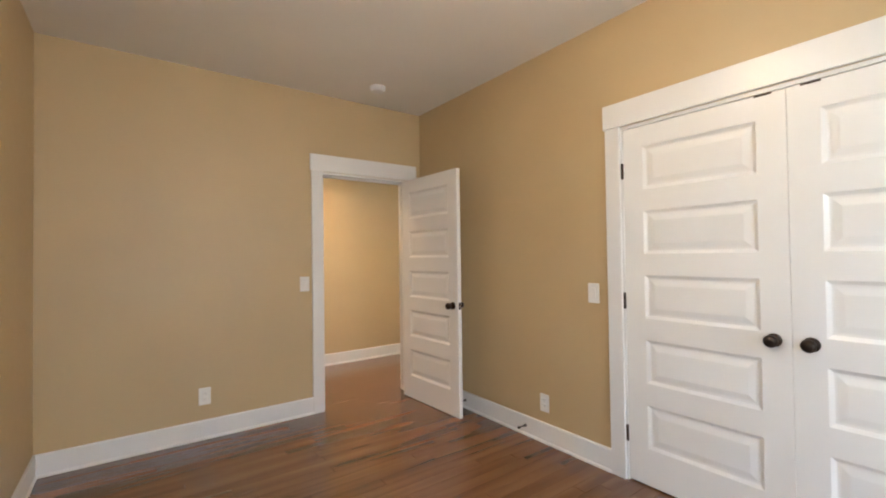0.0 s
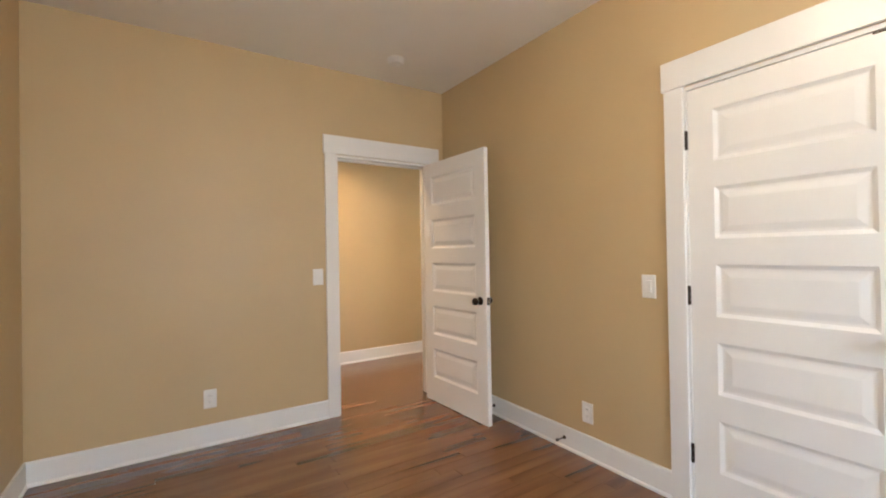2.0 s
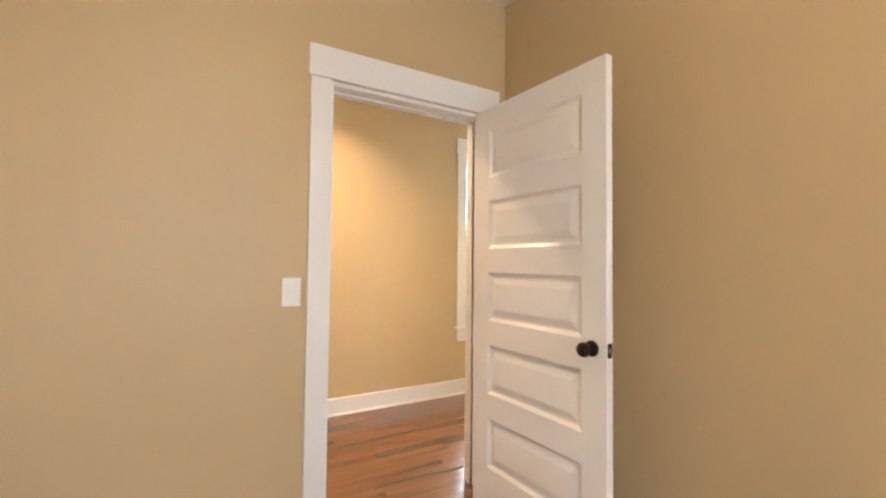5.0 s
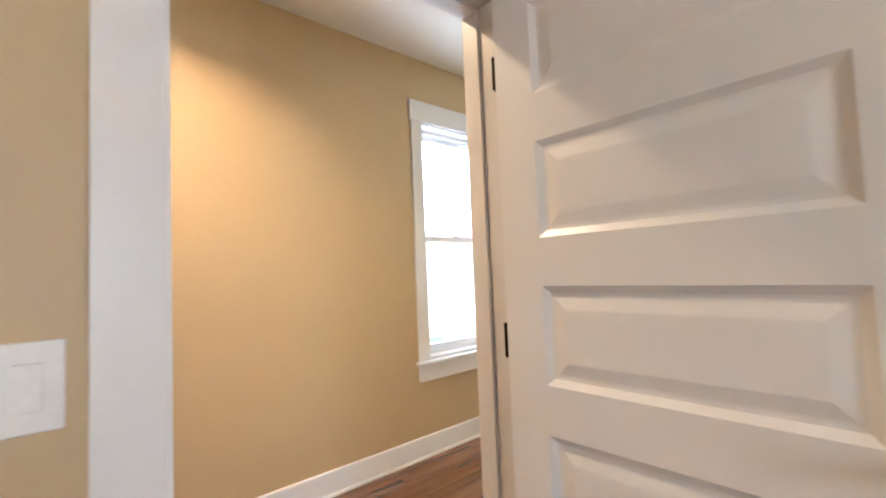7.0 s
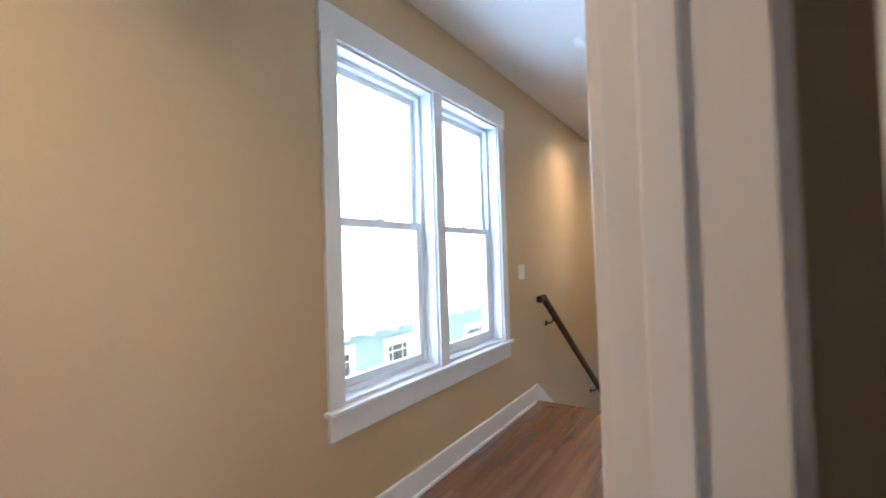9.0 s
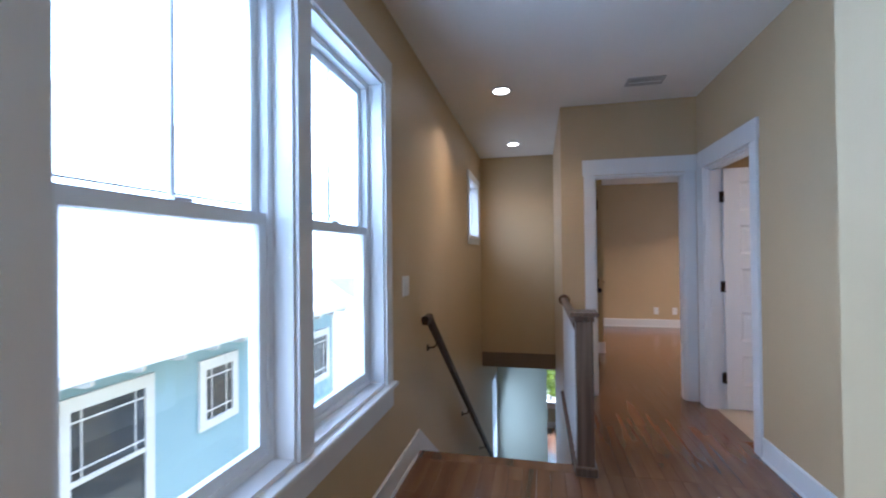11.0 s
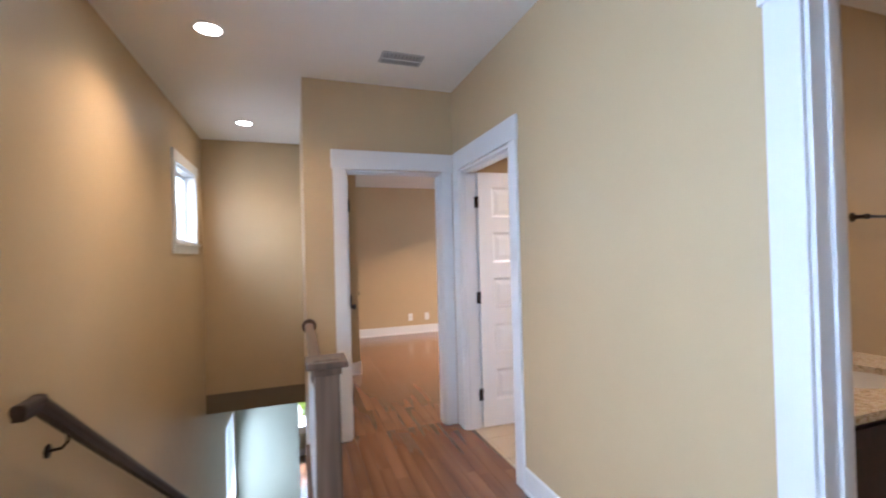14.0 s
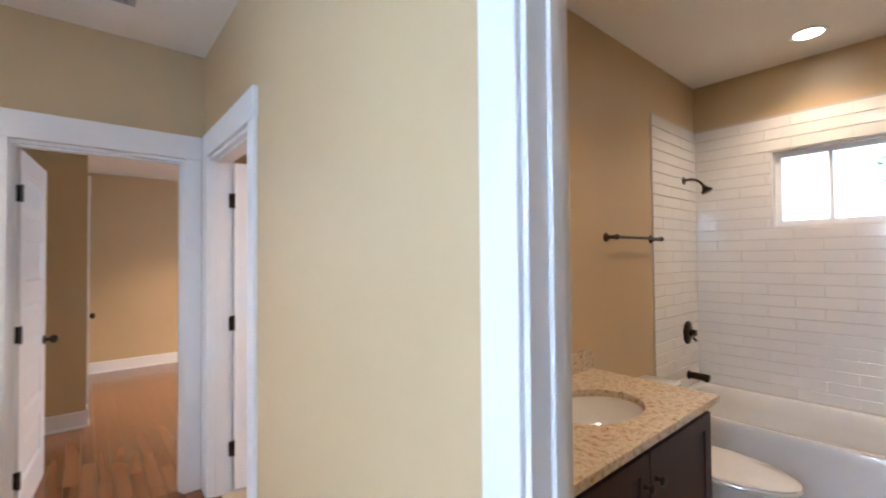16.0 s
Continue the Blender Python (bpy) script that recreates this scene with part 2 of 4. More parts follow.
def tube(points, radius, segs=10, bm=None):
    """A round bar along a line of points; radius may be a list."""
    b = bm or bmesh.new()
    pts = [Vector(p) for p in points]
    rad = radius if isinstance(radius, (list, tuple)) else [radius] * len(pts)
    rings = []
    for i, p in enumerate(pts):
        d = (pts[min(i + 1, len(pts) - 1)] - pts[max(i - 1, 0)]).normalized()
        side = d.cross(Vector((0, 0, 1)) if abs(d.z) < 0.95 else Vector((1, 0, 0))).normalized()
        up = side.cross(d)
        rings.append([b.verts.new(p + rad[i] * (math.cos(2 * math.pi * k / segs) * side + math.sin(2 * math.pi * k / segs) * up)) for k in range(segs)])
    for a, c in zip(rings, rings[1:]):
        for i in range(segs):
            j = (i + 1) % segs
            b.faces.new((a[i], a[j], c[j], c[i]))
    b.faces.new(list(reversed(rings[0])))
    b.faces.new(rings[-1])
    return b


def finish(name, bm, mat, smooth=False):
    bmesh.ops.recalc_face_normals(bm, faces=list(bm.faces))
    me = bpy.data.meshes.new(name)
    bm.to_mesh(me)
    bm.free()
    me.materials.append(mat)
    if smooth:
        for p in me.polygons:
            p.use_smooth = True
        me.set_sharp_from_angle(angle=radians(38))
    return me


def part(name, bm, mat, parent=None, label="", smooth=False):
    ob = new(name, finish(name, bm, mat, smooth))
    if parent is not None:
        ob.parent = parent
    if label:
        ob["label"] = label
    return ob


def empty(name, x=0, y=0, z=0, rz=0):
    ob = new(name)
    ob.empty_display_size = 0.1
    ob.matrix_world = pose(x, y, z, 0, 0, rz)
    return ob


def structure(name, bm, mat, label, smooth=False):
    return tagged(part(name, bm, mat, None, "", smooth), label, name.rstrip("_0123456789").split("_")[0], "", "structure")


def slab(u_breaks, z_breaks, filled, t0, t1, along):
    """A wall of cells: only its outer faces. along: 'x' or 'y'."""
    bm = bmesh.new()
    cache = {}

    def v(i, k, t):
        if (i, k, t) not in cache:
            u, w = u_breaks[i], z_breaks[k]
            p = (t0, t1)[t]
            cache[i, k, t] = bm.verts.new((u, p, w) if along == "x" else (p, u, w))
        return cache[i, k, t]
    nu, nz = len(u_breaks) - 1, len(z_breaks) - 1
    full = lambda i, k: 0 <= i < nu and 0 <= k < nz and filled(i, k)
    for i in range(nu):
        for k in range(nz):
            if not full(i, k):
                continue
            bm.faces.new((v(i, k, 0), v(i + 1, k, 0), v(i + 1, k + 1, 0), v(i, k + 1, 0)))
            bm.faces.new((v(i, k, 1), v(i, k + 1, 1), v(i + 1, k + 1, 1), v(i + 1, k, 1)))
            for di, dk, a, b in ((-1, 0, (i, k), (i, k + 1)), (1, 0, (i + 1, k), (i + 1, k + 1)), (0, -1, (i, k), (i + 1, k)), (0, 1, (i, k + 1), (i + 1, k + 1))):
                if not full(i + di, k + dk):
                    bm.faces.new((v(*a, 0), v(*b, 0), v(*b, 1), v(*a, 1)))
    return bm


def wall(name, along, u0, u1, t0, t1, z0, z1, openings=(), mat=None, label="tan painted plaster wall with a matt finish"):
    us = sorted({u0, u1, *(o for q in openings for o in q[:2])})
    zs = sorted({z0, z1, *(o for q in openings for o in q[2:])})

    def filled(i, k):
        u, z = (us[i] + us[i + 1]) / 2, (zs[k] + zs[k + 1]) / 2
        return not any(a < u < b and c < z < d for a, b, c, d in openings)
    return structure(name, slab(us, zs, filled, t0, t1, along), mat or M_WALL, label)


# ---- the plan ----
H = 2.74
WEST, C, D, N, S, E1 = -0.135, 2.70, 3.963, 5.45, 3.225, 7.088
T = 0.12
DH = D + 0.132         # hall face of the bedroom wall
SY = 4.41             # north face of the wall beside the stairs
BX, BY = 5.28, 0.17   # bathroom's east and south walls
ENDX = 9.1            # wall at the head of the stairwell
FARX = 11.06
LOW = -3.09
DOOR1 = (1.678, 2.545)
CLOSET = (0.19, 1.786)
CORNER = 3.775        # outer corner where the hall widens
BATH = (3.89, 4.503)
LAU = (6.085, 6.93)
FAR = (3.33, 4.115)
WIN1, WIN2 = (3.412, 4.18), (4.265, 5.045)
WZ = (0.635, 2.285)
SMALL = (7.95, 8.72, 1.56, 2.25)
BWIN = (4.19, 4.80, 1.621, 2.157)
BEDWIN = (-0.75, 0.15, 0.65, 2.25)
BEDSOUTH = (0.45, 1.95, 0.65, 2.25)
FARWIN = (8.0, 9.6, 0.65, 2.25)
SIDE = (10.35, 11.15, LOW + 0.02, -0.951)
LOWWIN = (3.55, 4.62, -2.50, -0.75)

wall("wall_north", "x", -0.31, 14.12, N, N + 0.15, LOW - 0.3, H, [(*WIN1, *WZ), (*WIN2, *WZ), SMALL, SIDE])
wall("wall_west", "y", -1.95, N, WEST - T, WEST, -0.3, H, [BEDWIN])
wall("wall_bedroom_south", "x", WEST, 3.63, -1.95, -1.83, -0.3, H, [BEDSOUTH])
wall("wall_bedroom_door", "x", WEST, 3.63, D, DH, -0.012, H, [(*DOOR1, -0.012, 2.064)])
wall("wall_closet", "y", -1.83, D, C, C + T, -0.012, H, [(*CLOSET, -0.012, 2.064)])
wall("wall_bath_west", "y", -1.83, DH, 3.63, 3.75, -0.012, H)
wall("wall_recess", "y", S, DH, 3.75, CORNER, -0.012, H)
wall("wall_hall_south", "x", 3.75, E1, S - T, S, -0.012, H, [(*BATH, -0.012, 2.064), (*LAU, -0.012, 2.064)])
wall("wall_bath_east", "y", BY, S - T, BX, BX + T, -0.012, H)
wall("wall_south", "x", 3.75, FARX, BY - T, BY, -0.3, H, [BWIN, FARWIN])
wall("wall_hall_end", "y", BY, SY, E1, E1 + T, -0.012, H, [(*FAR, -0.012, 2.064)])
wall("wall_stair_south", "x", E1 + T, 9.22, SY - T, SY, LOW, H)
wall("wall_stair_low", "x", 5.66, E1 + T, SY - T, SY, LOW, -0.02)
wall("wall_stair_end", "y", SY, N, ENDX, ENDX + T, -0.10, H)
wall("wall_far_closet_west", "y", 3.79, SY - T, 8.87, 8.99, -0.012, H)
wall("wall_far_closet_south", "x", 8.99, FARX, 3.79, 3.91, -0.012, H, [(9.16, 9.90, -0.012, 2.064)])
wall("wall_far_closet_back", "x", 9.22, FARX, SY - T, SY, -0.012, H)
wall("wall_east", "y", BY - T, N, FARX, FARX + T, -0.3, H, label="tan painted plaster wall of the far bedroom")
wall("wall_lower_end", "y", 4.50, N, 11.32, 11.44, LOW, -0.31, (), M_LOWER, "pale sage painted wall of the lower floor")
wall("wall_lower_east", "y", 2.0, N, 14.0, 14.12, LOW, -0.31, [LOWWIN], M_LOWER, "pale sage painted wall of the lower floor")
wall("wall_lower_south", "x", 5.66, 14.0, 2.0, 2.12, LOW, -0.31, (), M_LOWER, "pale sage painted wall of the lower floor")
wall("wall_lower_west", "y", 2.12, N, 5.54, 5.66, LOW, -0.31, (), M_LOWER, "pale sage painted wall of the lower floor")

structure("ceiling_far_bedroom", box(E1 + T, BY, 2.56, FARX, SY - T, 2.60), M_CEIL, "off-white painted ceiling of the far bedroom")
structure("ceiling", box(-0.31, -1.95, H, FARX + T, N + 0.15, H + 0.1), M_CEIL, "off-white painted ceiling with a flat finish")
sub = box(-0.31, -1.95, -0.31, 5.66, N, -0.013)
box(5.66, BY - T, -0.31, FARX, SY - T - 0.001, -0.013, 0, 2, sub)
box(9.22, SY, -0.31, 14.12, N, -0.013, 0, 2, sub)
box(FARX, 2.0, -0.31, 14.12, SY, -0.013, 0, 2, sub)
structure("floor_slab", sub, M_CEIL, "floor structure under the oak boards, painted white below")
structure("floor_lower", box(5.0, 2.0, LOW - 0.1, 14.12, N, LOW), M_PLANK, "brown oak floor of the lower storey")
# band duller and darker than the wall above it
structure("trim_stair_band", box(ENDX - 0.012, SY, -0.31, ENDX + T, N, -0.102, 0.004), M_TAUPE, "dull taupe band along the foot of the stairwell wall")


# ---- trim ----
def baseboard(along, u0, u1, face, side, label="white painted flat baseboard"):
    """side: +1 when the room lies on the positive side of the face."""
    b = bmesh.new()
    prof = [(0, 0), (0.022, 0), (0.022, 0.012), (0.015, 0.02), (0.015, 0.132), (0.011, 0.14), (0, 0.14)]
    rings = [[b.verts.new((u, face + side * p, z) if along == "x" else (face + side * p, u, z)) for p, z in prof] for u in (u0, u1)]
    n = len(prof)
    for i in range(n):
        j = (i + 1) % n
        b.faces.new((rings[0][i], rings[0][j], rings[1][j], rings[1][i]))
    b.faces.new(rings[0])
    b.faces.new(list(reversed(rings[1])))
    return structure("baseboard", b, M_TRIM, label)


CW = 0.092   # casing width
G = 0.001


def door_frame(name, along, u0, u1, t0, t1, top=2.064, sides=(1, 1), caps=(True, True), clip=None, stop=0.5, fill=False, label="white painted door frame with flat casings and a taller head"):
    """Jambs, stop and casings of a doorway cut through a wall t0..t1. sides: casing on the low and high face."""
    def bx(u_a, u_b, p_a, p_b, z_a, z_b, bev=0.003):
        return box(u_a, p_a, z_a, u_b, p_b, z_b, bev) if along == "x" else box(p_a, u_a, z_a, p_b, u_b, z_b, bev)
    j = 0.018
    frame_ob = structure(name, bx(u0 - 0.001, u0 + j, t0 - 0.003, t1 + 0.003, 0, top - j, 0.001), M_TRIM, label)
    part("jamb", bx(u1 - j, u1 + 0.001, t0 - 0.003, t1 + 0.003, 0, top - j, 0.001), M_TRIM, frame_ob)
    part("head_jamb", bx(u0 - 0.001, u1 + 0.001, t0 - 0.003, t1 + 0.003, top - j, top + 0.001, 0.001), M_TRIM, frame_ob)
    m = t0 + (t1 - t0) * stop
    for a, b in ((u0 + j, u0 + j + 0.01), (u1 - j - 0.01, u1 - j)):
        part("stop", bx(a, b, m - 0.018, m + 0.018, 0, top - j - 0.01, 0.002), M_TRIM, frame_ob)
    part("stop", bx(u0 + j, u1 - j, m - 0.018, m + 0.018, top - j - 0.01, top - j, 0.002), M_TRIM, frame_ob)
    for k, (face, way) in enumerate(((t0, -1), (t1, 1))):
        if not sides[k]:
            continue
        lo, hi = u0 - CW + 0.006, u1 + CW - 0.006
        if clip:
            lo, hi = max(lo, clip[0]), min(hi, clip[1])
        p = face + way * 0.018
        part("casing", bx(lo, u0 + 0.006, face, p, 0, top + 0.004, 0.002), M_TRIM, frame_ob)
        part("casing", bx(u1 - 0.006, hi if not fill else clip[1], face, p, 0, top + 0.004, 0.002), M_TRIM, frame_ob)
        q = face + way * 0.022
        ext = 0.012
        part("head_casing", bx(max(lo - ext, clip[0] if clip else -99), min(hi + ext, clip[1] if clip else 99), face, q, top + 0.004, top + 0.148, 0.003), M_TRIM, frame_ob)
    return frame_ob


door_frame("door_frame_1", "x", *DOOR1, D, DH, clip=(0, 2.665), stop=0.62)
door_frame("door_frame_2", "y", *CLOSET, C, C + T, stop=0.7, sides=(1, 0), label="white painted double closet door frame with flat casings")
door_frame("door_frame_3", "x", *BATH, S - T, S, clip=(CORNER + 0.002, 9), stop=0.4)
door_frame("door_frame_4", "x", *LAU, S - T, S, stop=0.62, clip=(0, 7.065), fill=True)
door_frame("door_frame_5", "y", *FAR, E1, E1 + T, stop=0.38, clip=(S + 0.002, 9))
door_frame("door_frame_6", "x", 9.16, 9.90, 3.79, 3.91, sides=(1, 0), stop=0.7)

for run in (("x", WEST, 1.592, D, -1), ("x", 2.629, C, D, -1), ("y", 1.872, D, C, -1), ("y", -1.83, 0.104, C, -1), ("y", -1.83, D, WEST, 1), ("x", WEST, C, -1.83, 1),
            ("x", WEST, 1.592, DH, 1), ("x", 2.629, CORNER, DH, 1), ("y", DH, N, WEST, 1), ("x", WEST, 5.598, N, -1), ("y", S, DH, CORNER, 1), ("x", 4.589, 5.989, S, 1),
            ("y", 4.186, SY, E1, -1), ("y", 3.79, 4.29, 8.87, -1), ("x", 8.87, 9.074, 3.79, -1), ("x", 9.986, FARX, 3.79, -1), ("y", 1.937, 3.79, FARX, -1), ("y", BY, 1.013, FARX, -1),
            ("y", BY, 3.249, E1 + T, 1), ("x", E1 + T, 8.87, SY - T, -1)):
    baseboard(*run)
for run in (("y", 4.50, N, 11.32, -1), ("y", 2.12, 5.3, 14.0, -1)):
    base_ob = baseboard(*run, label="white baseboard of the lower floor")
    base_ob.location.z = LOW


# ---- doors ----
def five_panel_door(name, width, label, group="", knob_side=1, both=True, plates=False, rows=5, swing=-1):
    """A leaf that stands with its hinge edge on the origin, running along +x, its thickness along y."""
    th, hgt = 0.035, 2.03
    door = empty(name)
    tagged(door, label, "door", group)
    st = 0.115
    us = [0, st, width - st, width]
    pitch, ph = 0.366, 0.245
    zs = [0.0]
    for k in range(rows):
        zs += [0.205 + pitch * k, 0.205 + pitch * k + ph]
    zs.append(hgt)
    leaf_bm = slab(us, zs, lambda i, k: not (i == 1 and k % 2 == 1), -th / 2, th / 2, "x")
    leaf = part("leaf", leaf_bm, M_DOOR, door)
    for k in range(rows):
        z0, z1 = zs[1 + 2 * k], zs[2 + 2 * k]
        bm = bmesh.new()
        for way in (-1, 1):
            loops = []
            for inset, dep in ((0, 0), (0.005, 0.003), (0.017, 0.010), (0.024, 0.0105), (0.030, 0.010), (0.056, 0.0045), (0.060, 0.004)):
                y = way * (th / 2 - dep)
                loops.append([bm.verts.new(p) for p in ((st + inset, y, z0 + inset), (width - st - inset, y, z0 + inset), (width - st - inset, y, z1 - inset), (st + inset, y, z1 - inset))])
            for a, b in zip(loops, loops[1:]):
                for i in range(4):
                    bm.faces.new((a[i], a[(i + 1) % 4], b[(i + 1) % 4], b[i]))
            bm.faces.new(loops[-1])
        part("panel", bm, M_DOOR, leaf)
    kx, kz = width - 0.065, 0.905
    for way in (-1, 1) if both else (-1,):
        y = way * th / 2
        prof = [(0.031, 0), (0.031, 0.006), (0.026, 0.010), (0.012, 0.013), (0.011, 0.028), (0.018, 0.033), (0.0265, 0.043), (0.0285, 0.052), (0.0255, 0.062), (0.017, 0.069), (0.006, 0.072)]
        part("knob", lathe([(r, y + way * h) for r, h in prof], 24, "y", (kx, 0, kz)), M_BRONZE, leaf, "dark bronze door knob", True)
    part("latch_plate", box(width - 0.001, -0.0125, kz - 0.028, width + 0.0015, 0.0125, kz + 0.028, 0.0008), M_BRONZE, leaf)
    part("latch", box(width, -0.008, kz - 0.009, width + 0.009, 0.008, kz + 0.009, 0.002), M_STEEL, leaf)
    for hz in (0.26, 1.03, 1.79):
        hb = box(-0.004, swing * (th / 2 + 0.001), hz - 0.045, 0.0015, -swing * (th / 2 - 0.004), hz + 0.045, 0.0006)
        pin = -0.006 if swing < 0 else -0.034
        lathe([(0.0062, hz - 0.047), (0.0068, hz - 0.045), (0.0068, hz + 0.045), (0.0062, hz + 0.047)], 12, "z", (pin, swing * (th / 2 + 0.004), 0), hb)
        if swing > 0:
            # wide-throw leaves that clear the casing
            box(pin, th / 2 - 0.001, hz - 0.045, 0.0, th / 2 + 0.002, hz + 0.045, 0.0008, 2, hb)
            box(pin - 0.012, th / 2 + 0.018, hz - 0.045, pin + 0.004, th / 2 + 0.021, hz + 0.045, 0.0008, 2, hb)
        if plates:
            box(-0.034, -th / 2 - 0.0035, hz - 0.045, -0.006, -th / 2 - 0.0005, hz + 0.045, 0.0005, 2, hb)
        part("hinge", hb, M_BRONZE, leaf, "dark bronze butt hinge")
    return door


d1 = five_panel_door("panel_door", 0.813, "white five-panel interior door standing open against the bedroom wall", "panel doors", swing=1)
d1.matrix_world = pose(2.4695, 3.906, 0.006, 0, 0, -87.6)
dl = five_panel_door("panel_door", 0.79, "white five-panel laundry door standing open over beige tile", "panel doors", plates=True)
dl.matrix_world = pose(6.905, S - T - 0.012, 0.012, 0, 0, -92)
df = five_panel_door("panel_door", 0.73, "white five-panel door standing open into the far bedroom", "panel doors", plates=True)
df.matrix_world = pose(E1 + T + 0.02, FAR[1] - 0.025, 0.012, 0, 0, -5)
dc = five_panel_door("panel_door", 0.70, "white closed five-panel closet door in the far bedroom", "panel doors")
dc.matrix_world = pose(9.88, 3.815, 0.012, 0, 0, 180)

dw = five_panel_door("panel_door", 0.72, "white closed five-panel door on the far bedroom wall", "panel doors")
dw.matrix_world = pose(FARX + 0.004, 1.835, 0.012, 0, 0, -90)
far_trim = structure("trim_far_door", box(FARX - 0.018, 1.84, 0, FARX, 1.935, 2.068, 0.002), M_TRIM, "flat white casing round the far bedroom door")
part("casing", box(FARX - 0.018, 1.015, 0, FARX, 1.11, 2.068, 0.002), M_TRIM, far_trim)
part("head_casing", box(FARX - 0.022, 1.0, 2.068, FARX, 1.947, 2.212, 0.003), M_TRIM, far_trim)

# closet pair: leaves meet at the middle of the opening
mid = (CLOSET[0] + CLOSET[1]) / 2
lw = mid - CLOSET[0] - 0.0205


def closet_leaf(label):
    return five_panel_door("closet_door", lw, label, "closet doors", both=False)


ca = closet_leaf("white five-panel closet door, closed, with a dark bronze knob")
part("ball_catch", box(lw - 0.12, -0.0185, 2.022, lw - 0.05, 0.0185, 2.0325, 0.002), M_BRONZE, ca.children[0], "dark catch in the top edge")
ca.matrix_world = pose(C + 0.02, CLOSET[1] - 0.0195, 0.012, 0, 0, -90)
cb = closet_leaf("white five-panel closet door, closed, with a dark bronze knob")
part("ball_catch", box(lw - 0.12, -0.0185, 2.022, lw - 0.05, 0.0185, 2.0325, 0.002), M_BRONZE, cb.children[0], "dark catch in the top edge")
cb.matrix_world = pose(C + 0.02, CLOSET[0] + 0.0195, 0.012, 0, 0, 90) @ Matrix.Diagonal((1, -1, 1, 1))


# ---- windows ----
def double_hung(name, u0, u1, z0, z1, y_in, y_out, muntin=True, label="white vinyl double-hung window with a two-light upper sash"):
    """A window in the north wall: reveal, frame, two sashes with their glass."""
    win = structure(name, slab([u0 - 0.001, u0 + 0.016, u1 - 0.016, u1 + 0.001], [z0 - 0.001, z0 + 0.016, z1 - 0.016, z1 + 0.001], lambda i, k: not (i == 1 and k == 1), y_in - 0.002, y_out + 0.01, "x"), M_TRIM, label)
    a, b, c, d = u0 + 0.016, u1 - 0.016, z0 + 0.016, z1 - 0.016
    fr = 0.028
    part("window_frame", slab([a, a + fr, b - fr, b], [c, c + fr, d - fr, d], lambda i, k: not (i == 1 and k == 1), y_out - 0.075, y_out + 0.006, "x"), M_VINYL, win)
    a, b, c, d = a + fr, b - fr, c + fr, d - fr
    m = (c + d) / 2 + 0.01
    s = 0.04
    for sash, (lo, hi, yy) in (("lower_sash", (c, m + 0.02, y_out - 0.055)), ("upper_sash", (m - 0.02, d, y_out - 0.025))):
        so = part(sash, slab([a, a + s, b - s, b], [lo, lo + s, hi - s, hi], lambda i, k: not (i == 1 and k == 1), yy - 0.014, yy + 0.014, "x"), M_VINYL, win)
        pane = part("pane", box(a + s - 0.002, yy - 0.003, lo + s - 0.002, b - s + 0.002, yy + 0.003, hi - s + 0.002), M_GLASS, so, "clear glass pane")
        pane.visible_shadow = False
        if sash == "upper_sash" and muntin:
            part("muntin", box((a + b) / 2 - 0.008, yy - 0.008, lo + s, (a + b) / 2 + 0.008, yy + 0.008, hi - s, 0.003), M_VINYL, so)
        if sash == "lower_sash":
            cx = (a + b) / 2
            part("sash_lock", box(cx - 0.03, yy - 0.012, hi, cx + 0.03, yy + 0.012, hi + 0.012, 0.004), M_VINYL, so)
    return win


w_1 = double_hung("window_1", *WIN1, *WZ, N, N + 0.15)
w_2 = double_hung("window_2", *WIN2, *WZ, N, N + 0.15)
# casings round the pair
f0, f1 = N - 0.018, N
pair = structure("trim_window_pair", box(WIN1[0] - CW + 0.004, f0, WZ[0] + 0.0, WIN1[0] + 0.004, f1, WZ[1], 0.002), M_TRIM, "flat white casing round the pair of hall windows")
part("casing", box(WIN1[1] - 0.004, f0, WZ[0], WIN2[0] + 0.004, f1, WZ[1], 0.002), M_TRIM, pair)
part("casing", box(WIN2[1] - 0.004, f0, WZ[0], WIN2[1] + CW - 0.004, f1, WZ[1], 0.002), M_TRIM, pair)
part("head_casing", box(WIN1[0] - CW - 0.008, N - 0.022, WZ[1], WIN2[1] + CW + 0.008, N, WZ[1] + 0.145, 0.003), M_TRIM, pair)
part("stool", box(WIN1[0] - CW - 0.015, N - 0.045, WZ[0] - 0.025, WIN2[1] + CW + 0.015, N + 0.02, WZ[0] - 0.0015, 0.006, 3), M_TRIM, pair)
part("apron", box(WIN1[0] - CW + 0.004, f0, WZ[0] - 0.135, WIN2[1] + CW - 0.004, f1, WZ[0] - 0.025, 0.002), M_TRIM, pair)


